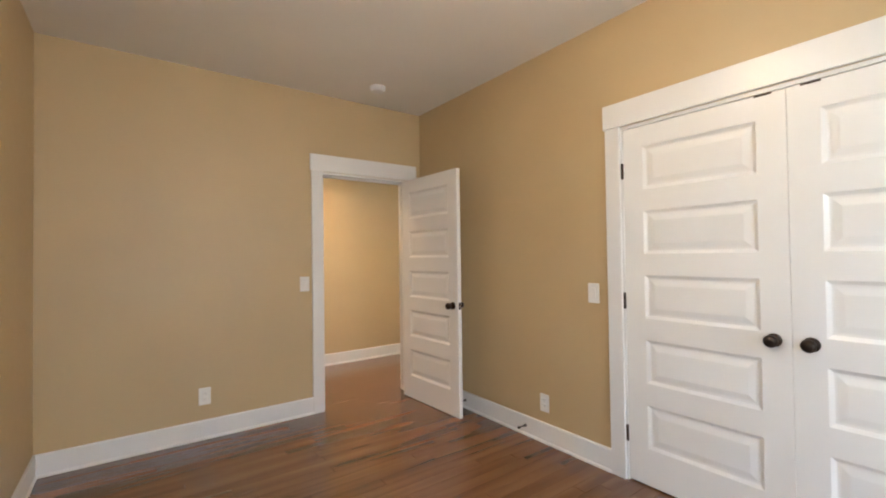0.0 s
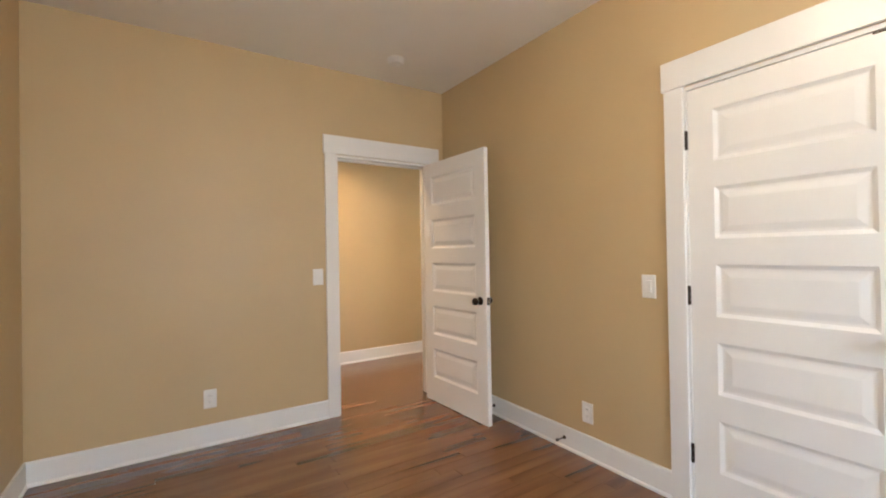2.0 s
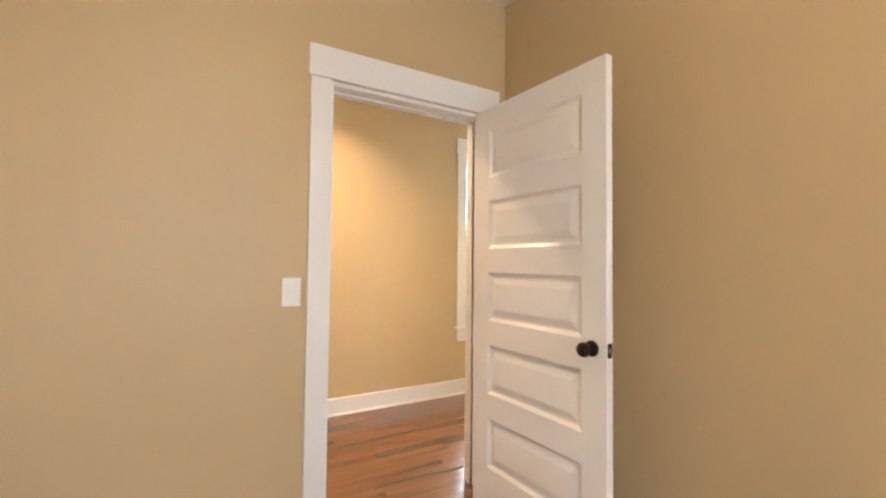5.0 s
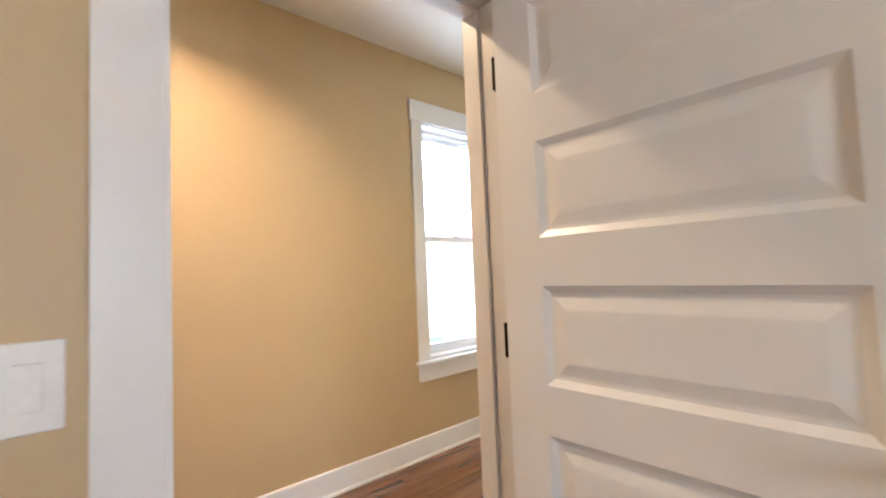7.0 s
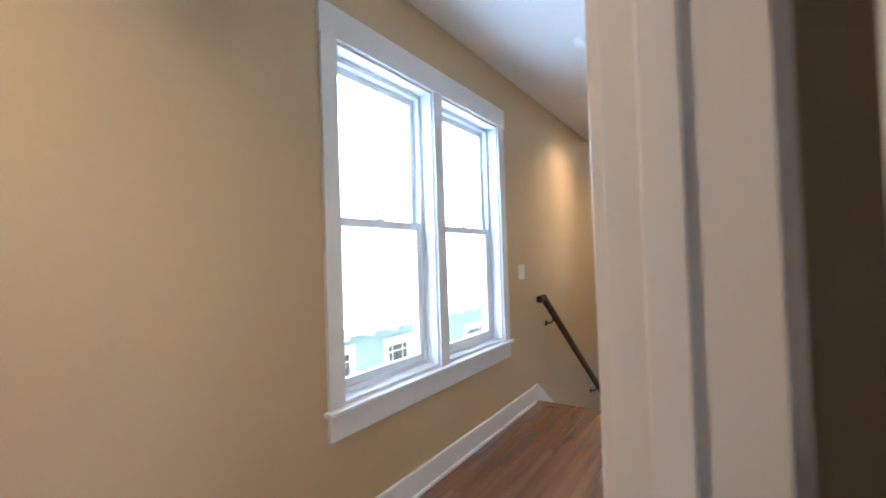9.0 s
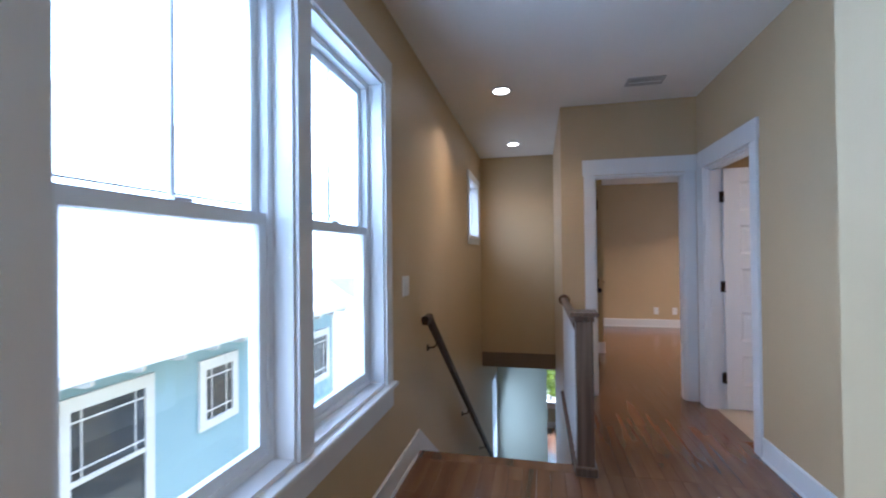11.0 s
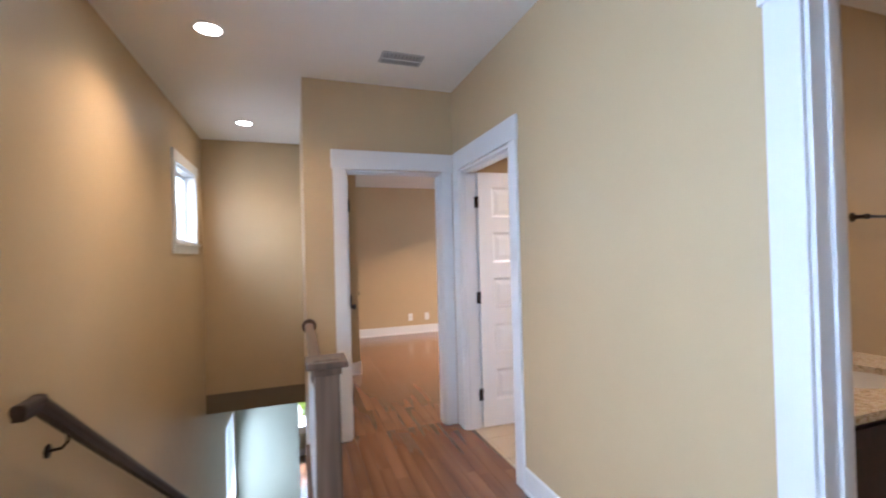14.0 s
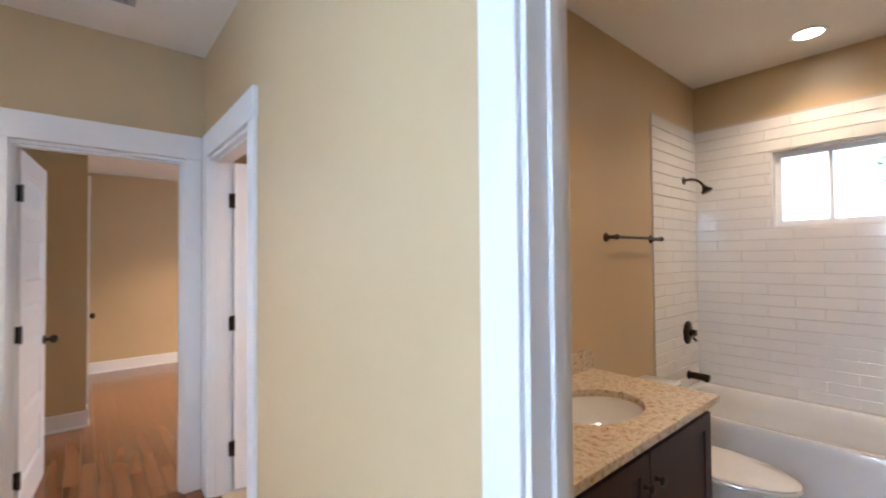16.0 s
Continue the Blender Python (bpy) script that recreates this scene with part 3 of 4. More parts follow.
def fixed_window(name, u0, u1, z0, z1, y_in, y_out, mid_bar, label, depth_way=1, cas=True):
    y0, y1 = min(y_in, y_out), max(y_in, y_out)
    win = structure(name, slab([u0 - 0.001, u0 + 0.014, u1 - 0.014, u1 + 0.001], [z0 - 0.001, z0 + 0.014, z1 - 0.014, z1 + 0.001], lambda i, k: not (i == 1 and k == 1), y0, y1, "x"), M_TRIM, label)
    a, b, c, d = u0 + 0.014, u1 - 0.014, z0 + 0.014, z1 - 0.014
    yo = y_out - depth_way * 0.05
    fr = part("window_frame", slab([a, a + 0.035, b - 0.035, b], [c, c + 0.035, d - 0.035, d], lambda i, k: not (i == 1 and k == 1), yo - 0.02, yo + 0.02, "x"), M_VINYL, win)
    pane = part("pane", box(a + 0.033, yo - 0.003, c + 0.033, b - 0.033, yo + 0.003, d - 0.033), M_GLASS, win, "clear glass pane")
    pane.visible_shadow = False
    if mid_bar:
        part("muntin", box((a + b) / 2 - 0.012, yo - 0.012, c + 0.034, (a + b) / 2 + 0.012, yo + 0.012, d - 0.034, 0.003), M_VINYL, win)
    if cas:
        f = y_in - depth_way * 0.018
        part("casing", box(u0 - 0.075, f, z0, u0 + 0.003, y_in, z1, 0.002), M_TRIM, win)
        part("casing", box(u1 - 0.003, f, z0, u1 + 0.075, y_in, z1, 0.002), M_TRIM, win)
        part("head_casing", box(u0 - 0.085, y_in - depth_way * 0.022, z1, u1 + 0.085, y_in, z1 + 0.1, 0.002), M_TRIM, win)
        part("stool", box(u0 - 0.09, y_in - depth_way * 0.04, z0 - 0.022, u1 + 0.09, y_in + depth_way * 0.01, z0 - 0.001, 0.005), M_TRIM, win)
        part("apron", box(u0 - 0.075, f, z0 - 0.1, u1 + 0.075, y_in, z0 - 0.022, 0.002), M_TRIM, win)
    return win


fixed_window("window_3", *SMALL, N, N + 0.15, False, "small white-framed stairwell window with a stool and apron")
fixed_window("window_4", *BWIN, BY, BY - T, True, "small white sliding bathroom window over the tub", -1, False)
fixed_window("window_5", *SIDE, N, N + 0.15, False, "tall white-framed light beside the lower hall", 1, False)


def side_window(name, y0, y1, z0, z1, x_in, x_out, label, way):
    xa, xb = min(x_in, x_out), max(x_in, x_out)
    win = structure(name, slab([y0 - 0.001, y0 + 0.05, y1 - 0.05, y1 + 0.001], [z0 - 0.001, z0 + 0.05, z1 - 0.05, z1 + 0.001], lambda i, k: not (i == 1 and k == 1), xa + 0.001, xb, "y"), M_TRIM, label)
    xm = (xa + xb) / 2
    zm = (z0 + z1) / 2
    part("muntin", box(xm - 0.02, y0 + 0.05, zm - 0.02, xm + 0.02, y1 - 0.05, zm + 0.02, 0.002), M_VINYL, win)
    pane = part("pane", box(xm - 0.003, y0 + 0.048, z0 + 0.048, xm + 0.003, y1 - 0.048, z1 - 0.048), M_GLASS, win, "clear glass pane")
    pane.visible_shadow = False
    f = x_in + way * 0.018
    for a, b, c, d in ((y0 - 0.09, y0 + 0.003, z0 - 0.1, z1), (y1 - 0.003, y1 + 0.09, z0 - 0.1, z1), (y0 - 0.1, y1 + 0.1, z1, z1 + 0.12), (y0 + 0.003, y1 - 0.003, z0 - 0.1, z0)):
        part("casing", box(x_in, a, c, f, b, d, 0.002), M_TRIM, win)
    return win


side_window("window_6", BEDWIN[0], BEDWIN[1], BEDWIN[2], BEDWIN[3], WEST, WEST - T, "white double-hung bedroom window", 1)
side_window("window_7", LOWWIN[0], LOWWIN[1], LOWWIN[2], LOWWIN[3], 14.0, 14.12, "white-framed window of the lower room with shrubs outside", -1)
fixed_window("window_9", *BEDSOUTH, -1.83, -1.95, True, "white window of the first bedroom", -1)
fixed_window("window_8", *FARWIN, BY, BY - T, True, "white window of the far bedroom", -1)

window_lamp("sky_in_bedroom_window", (WEST - 0.03, -0.3, 1.45), (WEST + 1, -0.3, 0.65), 0.85, 1.5, BEDROOM_W * 0.25)
window_lamp("sky_in_bedroom_south_window", (1.2, -1.85, 1.45), (1.2, -0.85, 1.05), 1.4, 1.5, BEDROOM_W)
# added lamps fill the upper sashes and show there as white sky
for wx in (WIN1, WIN2):
    window_lamp("sky_in_hall_window", ((wx[0] + wx[1]) / 2, N + 0.165, 1.98), ((wx[0] + wx[1]) / 2, N - 1, 1.98), wx[1] - wx[0] - 0.06, 0.54, HALL_W, (0.68, 0.84, 1.0))
window_lamp("sky_in_stair_window", (8.335, N + 0.165, 1.905), (8.335, N - 1, 1.905), 0.70, 0.62, HALL_W * 0.3)
window_lamp("sky_in_lower_light", ((SIDE[0] + SIDE[1]) / 2, N + 0.02, -1.9), ((SIDE[0] + SIDE[1]) / 2, N - 1, -2.1), 0.7, 1.9, HALL_W * 1.5)
window_lamp("sky_in_far_window", (8.8, BY - 0.02, 1.45), (8.8, BY + 1, 1.25), 1.5, 1.5, FAR_W)

# ---- lamps, vents, plates ----
def downlight(x, y, watts, top=H):
    thing = empty("recessed_light", x, y, top)
    tagged(thing, "round white recessed ceiling light, switched on", "ceiling light", "recessed lights")
    part("trim_ring", lathe([(0.092, 0.0), (0.092, -0.004), (0.078, -0.008), (0.070, -0.006), (0.066, 0.0)], 36), M_PLATE, thing, "", True)
    part("lens", lathe([(0.065, -0.001), (0.066, -0.003), (0.04, -0.004), (0.01, -0.0045)], 32), M_LAMP, thing, "glowing warm lens", True)
    can_lamp(x, y, top - 0.012, watts)
    return thing


glow = empty("ceiling_light", 1.28, 1.45, H)
tagged(glow, "flush round bedroom ceiling light with a frosted bowl, on", "ceiling light")
part("pan", lathe([(0.15, 0.0), (0.15, -0.012), (0.14, -0.02)], 36), M_PLATE, glow, "", True)
part("bowl", lathe([(0.135, -0.02), (0.13, -0.04), (0.10, -0.065), (0.05, -0.08), (0.01, -0.083)], 36), M_LAMP, glow, "frosted glowing bowl", True)
bowl_lamp = bpy.data.lights.new("bowl_lamp", "POINT")
bowl_lamp.shadow_soft_size, bowl_lamp.energy, bowl_lamp.color = 0.06, BOWL_W, WARM
new("bowl_lamp", bowl_lamp).location = (1.28, 1.45, H - 0.15)

# the can at (4.45, 2.3) is unseen, added to light the bathroom
for x, y, w in ((6.528, 4.925, CAN_W * 1.2), (8.373, 4.93, CAN_W * 0.4), (1.85, 4.78, CAN_W * 1.2), (4.52, 0.56, CAN_W * 0.5), (4.45, 2.3, CAN_W * 0.55), (6.2, 2.2, CAN_W * 1.7)):
    downlight(x, y, w)
# unseen downlight, added to warm and brighten the far bedroom
downlight(9.3, 2.1, CAN_W * 5, 2.56)


def smoke_alarm(x, y):
    thing = empty("smoke_alarm", x, y, H)
    tagged(thing, "round white plastic smoke alarm on the ceiling", "smoke alarm", "smoke alarms")
    part("base", lathe([(0.066, 0), (0.066, -0.010), (0.062, -0.013)], 32), M_PLATE, thing, "", True)
    part("cover", lathe([(0.058, -0.013), (0.060, -0.022), (0.052, -0.036), (0.030, -0.041), (0.01, -0.042)], 32), M_PLATE, thing, "", True)
    part("test_button", lathe([(0.009, -0.041), (0.009, -0.0445), (0.006, -0.0455)], 16, "z", (0.022, 0, 0)), M_PLATE, thing, "", True)


smoke_alarm(2.02, 3.55)
smoke_alarm(5.03, 4.765)

vent = empty("ceiling_vent", 6.595, 3.765, H)
tagged(vent, "white slatted metal air vent in the hall ceiling", "vent")
part("backing", box(-0.065, -0.125, -0.003, 0.065, 0.125, -0.0005), M_VENTBACK, vent)
part("frame", slab([-0.082, -0.066, 0.066, 0.082], [-0.143, -0.127, 0.127, 0.143], lambda i, k: not (i == 1 and k == 1), -0.008, 0.0, "x"), M_GRILLE, vent).matrix_local = pose(0, 0, 0, 90, 0, 0)
for i in range(10):
    sl = part("slat", box(-0.066, -0.009, -0.001, 0.066, 0.009, 0.001), M_GRILLE, vent)
    sl.matrix_local = pose(0, -0.115 + i * 0.0255, -0.008, 35, 0, 0)
part("spine", box(-0.004, -0.127, -0.014, 0.004, 0.127, -0.010), M_PLATE, vent)


def wall_plate(kind, x, y, z, rz, gangs=1, label=""):
    """Switch or outlet plate, its back on the wall, facing -y before the turn."""
    thing = empty({"switch": "light_switch", "outlet": "power_outlet", "blank": "blank_plate"}[kind], x, y, z, rz)
    tagged(thing, label or {"switch": "white rocker light switch plate on the wall", "outlet": "white duplex power outlet on the wall", "blank": "white blank wall plate"}[kind], {"switch": "light switch", "outlet": "outlet", "blank": "wall plate"}[kind], "wall plates")
    w = 0.078 + 0.046 * (gangs - 1)
    part("plate", box(-w / 2, -0.006, -0.062, w / 2, 0, 0.062, 0.0025), M_PLATE, thing)
    for g in range(gangs):
        cx = (g - (gangs - 1) / 2) * 0.046
        if kind == "switch":
            part("rocker", box(cx - 0.0165, -0.0095, -0.033, cx + 0.0165, -0.0055, 0.033, 0.0015), M_PLATE, thing)
        elif kind == "outlet":
            for dz in (-0.02, 0.02):
                face = part("socket", box(cx - 0.017, -0.0085, dz - 0.0145, cx + 0.017, -0.0055, dz + 0.0145, 0.003), M_PLATE, thing)
                for sx in (-0.006, 0.006):
                    part("slot", box(cx + sx - 0.001, -0.0089, dz - 0.004, cx + sx + 0.001, -0.0084, dz + 0.005), M_SLOT, face)
        for dz in (-0.05, 0.05):
            part("screw", lathe([(0.003, -0.0062), (0.003, -0.0068)], 8, "y", (cx, 0, dz)), M_PLATE, thing)
    return thing


wall_plate("switch", 1.528, D, 1.10, 0)
wall_plate("outlet", 0.786, D, 0.312, 0)
wall_plate("switch", C, 1.98, 1.073, -90)
wall_plate("outlet", C, 2.393, 0.277, -90)
wall_plate("switch", 5.42, N, 1.145, 0, 2, "white double rocker switch plate beside the stairs")
wall_plate("outlet", FARX, 2.60, 0.29, -90)
wall_plate("blank", FARX, 2.30, 0.29, -90)
wall_plate("outlet", 11.32, 5.05, LOW + 0.35, -90)

thermo = empty("thermostat", 3.44, DH, 1.605)
tagged(thermo, "round silver thermostat with a dark glass face", "thermostat")
part("ring", lathe([(0.034, 0.0), (0.034, 0.008), (0.045, 0.010), (0.048, 0.014), (0.048, 0.030), (0.044, 0.034), (0.039, 0.0345)], 40, "y"), M_STEEL, thermo, "brushed steel ring", True)
part("face", lathe([(0.039, 0.031), (0.038, 0.0355), (0.02, 0.037), (0.004, 0.0375)], 40, "y"), M_DARKGLASS, thermo, "dark glass face", True)


def door_stop(y):
    thing = empty("door_stop", C - 0.015, y, 0.07)
    tagged(thing, "dark bronze door stop screwed to the baseboard", "door stop", "door stops")
    part("rod", lathe([(0.012, 0), (0.012, -0.004), (0.006, -0.007), (0.0048, -0.012), (0.0048, -0.062), (0.006, -0.064)], 16, "x"), M_BRONZE, thing, "", True)
    part("tip", lathe([(0.0085, -0.062), (0.0095, -0.066), (0.009, -0.074), (0.006, -0.078)], 16, "x"), M_BRONZE, thing, "", True)


door_stop(2.566)
door_stop(3.266)

# ---- stairs ----
STX, RISE, RUN, NR = 5.66, 3.09 / 17, 0.254, 17
stairs = empty("staircase", STX, SY, 0)
tagged(stairs, "straight flight of stained oak treads with white risers", "stairs")
for k in range(NR):
    z = -RISE * k
    x = RUN * k
    part("riser", box(x - 0.02, 0.012, z - RISE, x, N - SY - 0.012, z - 0.03, 0.001), M_TRIM, stairs)
    if k < NR - 1:
        part("tread", box(x - 0.03, 0.012, z - RISE - 0.03, x + RUN, N - SY - 0.012, z - RISE, 0.008, 3), M_OAK, stairs)
part("landing_nosing", box(-0.09, 0.0, -0.028, 0.03, N - SY - 0.001, 0.002, 0.010, 3), M_PLANK, stairs, "rounded oak nosing at the landing")
for y0 in (0.0, N - SY - 0.012):
    bm = bmesh.new()
    L = RUN * NR
    prof = [(-0.06, 0.145), (0.02, 0.145), (L, 0.14 - RISE * NR), (L, -RISE * NR), (L - 0.3, -RISE * NR), (-0.02, -0.30)]
    lo = [bm.verts.new((x, y0, z)) for x, z in prof]
    hi = [bm.verts.new((x, y0 + 0.012, z)) for x, z in prof]
    if y0 == 0.0:
        for v in lo + hi:
            v.co.z = min(v.co.z, -0.03)
    bm.faces.new(lo)
    bm.faces.new(list(reversed(hi)))
    for i in range(len(prof)):
        j = (i + 1) % len(prof)
        bm.faces.new((lo[i], lo[j], hi[j], hi[i]))
    part("skirt_board", bm, M_TRIM, stairs)

rail = empty("balustrade", 5.60, 4.365, 0)
tagged(rail, "oak balustrade with white square balusters beside the stairwell", "balustrade")
part("shoe_board", box(0.06, -0.06, 0.001, E1 - 5.60 - 0.001, 0.075, 0.024, 0.006, 3), M_OAK, rail)
post = box(-0.05, -0.05, 0.0, 0.05, 0.05, 0.955, 0.006, 2)
newel = part("newel_post", post, M_POST, rail, "square brown oak newel post with a cap")
newel.matrix_local = pose(0, 0, 0)
part("plinth", box(-0.066, -0.066, 0, 0.066, 0.066, 0.055, 0.008, 3), M_POST, newel)
part("collar", box(-0.058, -0.058, 0.925, 0.058, 0.058, 0.958, 0.008, 3), M_POST, newel)
cap = bmesh.new()
box(-0.082, -0.082, 0.958, 0.082, 0.082, 0.985, 0.006, 3, cap)
vs = [cap.verts.new(p) for p in ((-0.062, -0.062, 0.984), (0.062, -0.062, 0.984), (0.062, 0.062, 0.984), (-0.062, 0.062, 0.984), (-0.04, -0.04, 0.989), (0.04, -0.04, 0.989), (0.04, 0.04, 0.989), (-0.04, 0.04, 0.989))]
for i in range(4):
    cap.faces.new((vs[i], vs[(i + 1) % 4], vs[4 + (i + 1) % 4], vs[4 + i]))
cap.faces.new(vs[4:])
part("cap", cap, M_POST, newel)


def rail_bar(p0, p1, w, h, mat, parent, name, label=""):
    """A moulded hand rail between two points of its top line."""
    a, b = Vector(p0), Vector(p1)
    d = (b - a).normalized()
    side = d.cross(Vector((0, 0, 1))).normalized()
    up = side.cross(d)
    prof = [(-0.36, -1), (0.36, -1), (0.42, -0.72), (0.5, -0.55), (0.5, -0.28), (0.4, -0.08), (0.2, 0), (-0.2, 0), (-0.4, -0.08), (-0.5, -0.28), (-0.5, -0.55), (-0.42, -0.72)]
    bm = bmesh.new()
    rings = [[bm.verts.new(p + side * (u * w) + up * (v * h)) for u, v in prof] for p in (a, b)]
    n = len(prof)
    for i in range(n):
        bm.faces.new((rings[0][i], rings[0][(i + 1) % n], rings[1][(i + 1) % n], rings[1][i]))
    bm.faces.new(rings[0])
    bm.faces.new(list(reversed(rings[1])))
    return part(name, bm, mat, parent, label)


rail_bar((0.045, 0.03, 0.915), (E1 - 5.60 - 0.02, 0.03, 0.915), 0.06, 0.058, M_OAK, rail, "top_rail", "moulded brown oak rail")
part("rosette", lathe([(0.052, E1 - 5.60 - 0.022), (0.052, E1 - 5.60 - 0.008), (0.046, E1 - 5.60)], 28, "x", (0, 0.03, 0.892)), M_OAK, rail, "round oak rosette on the wall", True)
for i in range(13):
    x = 0.14 + i * 0.104
    part("baluster", box(x - 0.016, 0.014, 0.022, x + 0.016, 0.046, 0.862, 0.002), M_TRIM, rail)

hand = empty("handrail", 5.625, N - 0.07, 0.925)
tagged(hand, "dark walnut handrail on bronze brackets down the stair wall", "handrail")
slope = RISE / RUN
rail_bar((0.0, 0, 0.0), (0.135, 0, 0.0), 0.05, 0.058, M_RAIL, hand, "level_end")
rail_bar((0.12, 0, 0.003), (4.30, 0, 0.003 - slope * 4.18), 0.05, 0.058, M_RAIL, hand, "rail")
for bx_ in (0.33, 1.75, 3.1, 4.1):
    zt = -slope * (bx_ - 0.10) - 0.06
    bk = tube([(bx_, 0, zt), (bx_, 0.0, zt - 0.03), (bx_, 0.02, zt - 0.055), (bx_, 0.07, zt - 0.06)], 0.0065, 10)
    lathe([(0.028, 0.07), (0.028, 0.066), (0.02, 0.062)], 20, "y", (bx_, 0, zt - 0.06), bk)
    part("bracket", bk, M_BRONZE, hand, "bronze rail bracket", True)

# ---- bathroom ----
TUBF, TUBX0, RIM = 0.935, 3.755, 0.47
tub = empty("bathtub", TUBX0, BY, 0)
tagged(tub, "white acrylic bathtub along the tiled wall", "bathtub")
tw, td = BX - TUBX0, TUBF - BY
bm = bmesh.new()


def tub_loop(inset_x, inset_y, z, r, n=8):
    pts = []
    x0, x1, y0, y1 = inset_x, tw - inset_x, inset_y, td - inset_y
    for cx, cy, a0 in ((x1 - r, y1 - r, 0), (x0 + r, y1 - r, 90), (x0 + r, y0 + r, 180), (x1 - r, y0 + r, 270)):
        for k in range(n):
            a = radians(a0 + 90 * k / (n - 1))
            pts.append(bm.verts.new((cx + r * math.cos(a), cy + r * math.sin(a), z)))
    return pts


loops = [tub_loop(0.003, 0.003, 0.0, 0.004), tub_loop(0.003, 0.003, 0.40, 0.004), tub_loop(0.003, 0.003, RIM - 0.012, 0.006), tub_loop(0.010, 0.010, RIM, 0.008), tub_loop(0.055, 0.05, RIM, 0.07), tub_loop(0.068, 0.063, RIM - 0.012, 0.08),
         tub_loop(0.09, 0.085, RIM - 0.10, 0.10), tub_loop(0.13, 0.12, 0.14, 0.13), tub_loop(0.19, 0.17, 0.09, 0.12)]
for a, b in zip(loops, loops[1:]):
    for i in range(len(a)):
        j = (i + 1) % len(a)
        bm.faces.new((a[i], a[j], b[j], b[i]))
bm.faces.new(loops[-1])
part("shell", bm, M_TUB, tub, "", True)
part("overflow", lathe([(0.034, 0), (0.034, -0.006), (0.028, -0.010), (0.01, -0.011)], 24, "x", (tw - 0.088, td / 2, 0.36)), M_BRONZE, tub, "dark bronze overflow cover", True)

spout = empty("tub_spout", BX - 0.011, 0.40, 0.56)
tagged(spout, "dark bronze tub spout on white tile", "tub spout")
part("body", lathe([(0.032, 0), (0.032, -0.008), (0.025, -0.014), (0.025, -0.11), (0.022, -0.135), (0.018, -0.14)], 24, "x"), M_BRONZE, spout, "", True)
part("outlet", lathe([(0.016, -0.03), (0.016, 0.0)], 16, "z", (-0.12, 0, 0)), M_BRONZE, spout, "", True)
valve = empty("shower_valve", BX - 0.011, 0.40, 0.87)
tagged(valve, "dark bronze shower valve with a lever handle", "valve")
part("escutcheon", lathe([(0.085, 0), (0.085, -0.004), (0.07, -0.012), (0.03, -0.018)], 36, "x"), M_BRONZE, valve, "", True)
part("stem", lathe([(0.026, -0.012), (0.024, -0.05), (0.02, -0.058)], 24, "x"), M_BRONZE, valve, "", True)
part("lever", tube([(-0.045, 0, 0), (-0.05, 0, -0.03), (-0.065, 0.0, -0.075), (-0.085, 0, -0.10)], [0.011, 0.009, 0.0075, 0.009], 12), M_BRONZE, valve, "", True)
valve.matrix_world = pose(BX - 0.011, 0.40, 0.87, 70, 0, 0)
head = empty("shower_fixture", BX - 0.011, 0.42, 1.99)
tagged(head, "dark bronze shower head on a bent arm", "shower head")
part("flange", lathe([(0.03, 0), (0.03, -0.004), (0.014, -0.012)], 24, "x"), M_BRONZE, head, "", True)
part("arm", tube([(0, 0, 0), (-0.045, 0, 0.004), (-0.08, 0, -0.004), (-0.11, 0, -0.026), (-0.13, 0, -0.052)], 0.0095, 12), M_BRONZE, head, "", True)
rose = lathe([(0.014, 0.0), (0.017, -0.02), (0.024, -0.03), (0.047, -0.062), (0.048, -0.072), (0.044, -0.074)], 28)
rs = part("rose", rose, M_BRONZE, head, "", True)
rs.matrix_local = pose(-0.128, 0, -0.048, 0, 28, 0) @ Matrix.Scale(0.8, 4)

bar = empty("towel_bar", BX, 1.2, 1.545)
tagged(bar, "dark bronze towel bar on the bathroom wall", "towel bar")
for yy in (-0.24, 0.33):
    part("post", lathe([(0.027, 0), (0.027, -0.006), (0.02, -0.012), (0.011, -0.02), (0.011, -0.05), (0.015, -0.058), (0.015, -0.075), (0.010, -0.08)], 20, "x", (0, yy, 0)), M_BRONZE, bar, "", True)
part("rod", tube([(-0.066, -0.27, 0), (-0.066, 0.36, 0)], 0.0085, 14), M_BRONZE, bar, "", True)

# vanity
VX0, VY0, VY1, VZ = 4.665, 1.72, 2.98, 0.835
van = empty("vanity_cabinet", BX, VY0 + 0.03, 0)
tagged(van, "espresso-stained bathroom vanity with two doors and bronze knobs", "vanity")
vw, vd = VY1 - VY0 - 0.05, BX - VX0 - 0.035
part("body", box(-vd, 0, 0.09, 0, vw, VZ - 0.21, 0.002), M_CAB, van)
part("top_rail", box(-vd, 0.02, VZ - 0.21, -vd + 0.02, vw - 0.02, VZ - 0.03, 0.001), M_CAB, van)
for yy in (0.0, vw - 0.02):
    part("side_panel", box(-vd, yy, VZ - 0.21, 0, yy + 0.02, VZ - 0.03, 0.001), M_CAB, van)
part("toe_kick", box(-vd + 0.06, 0.01, 0, 0, vw - 0.01, 0.09), M_CAB, van)
nd = 2
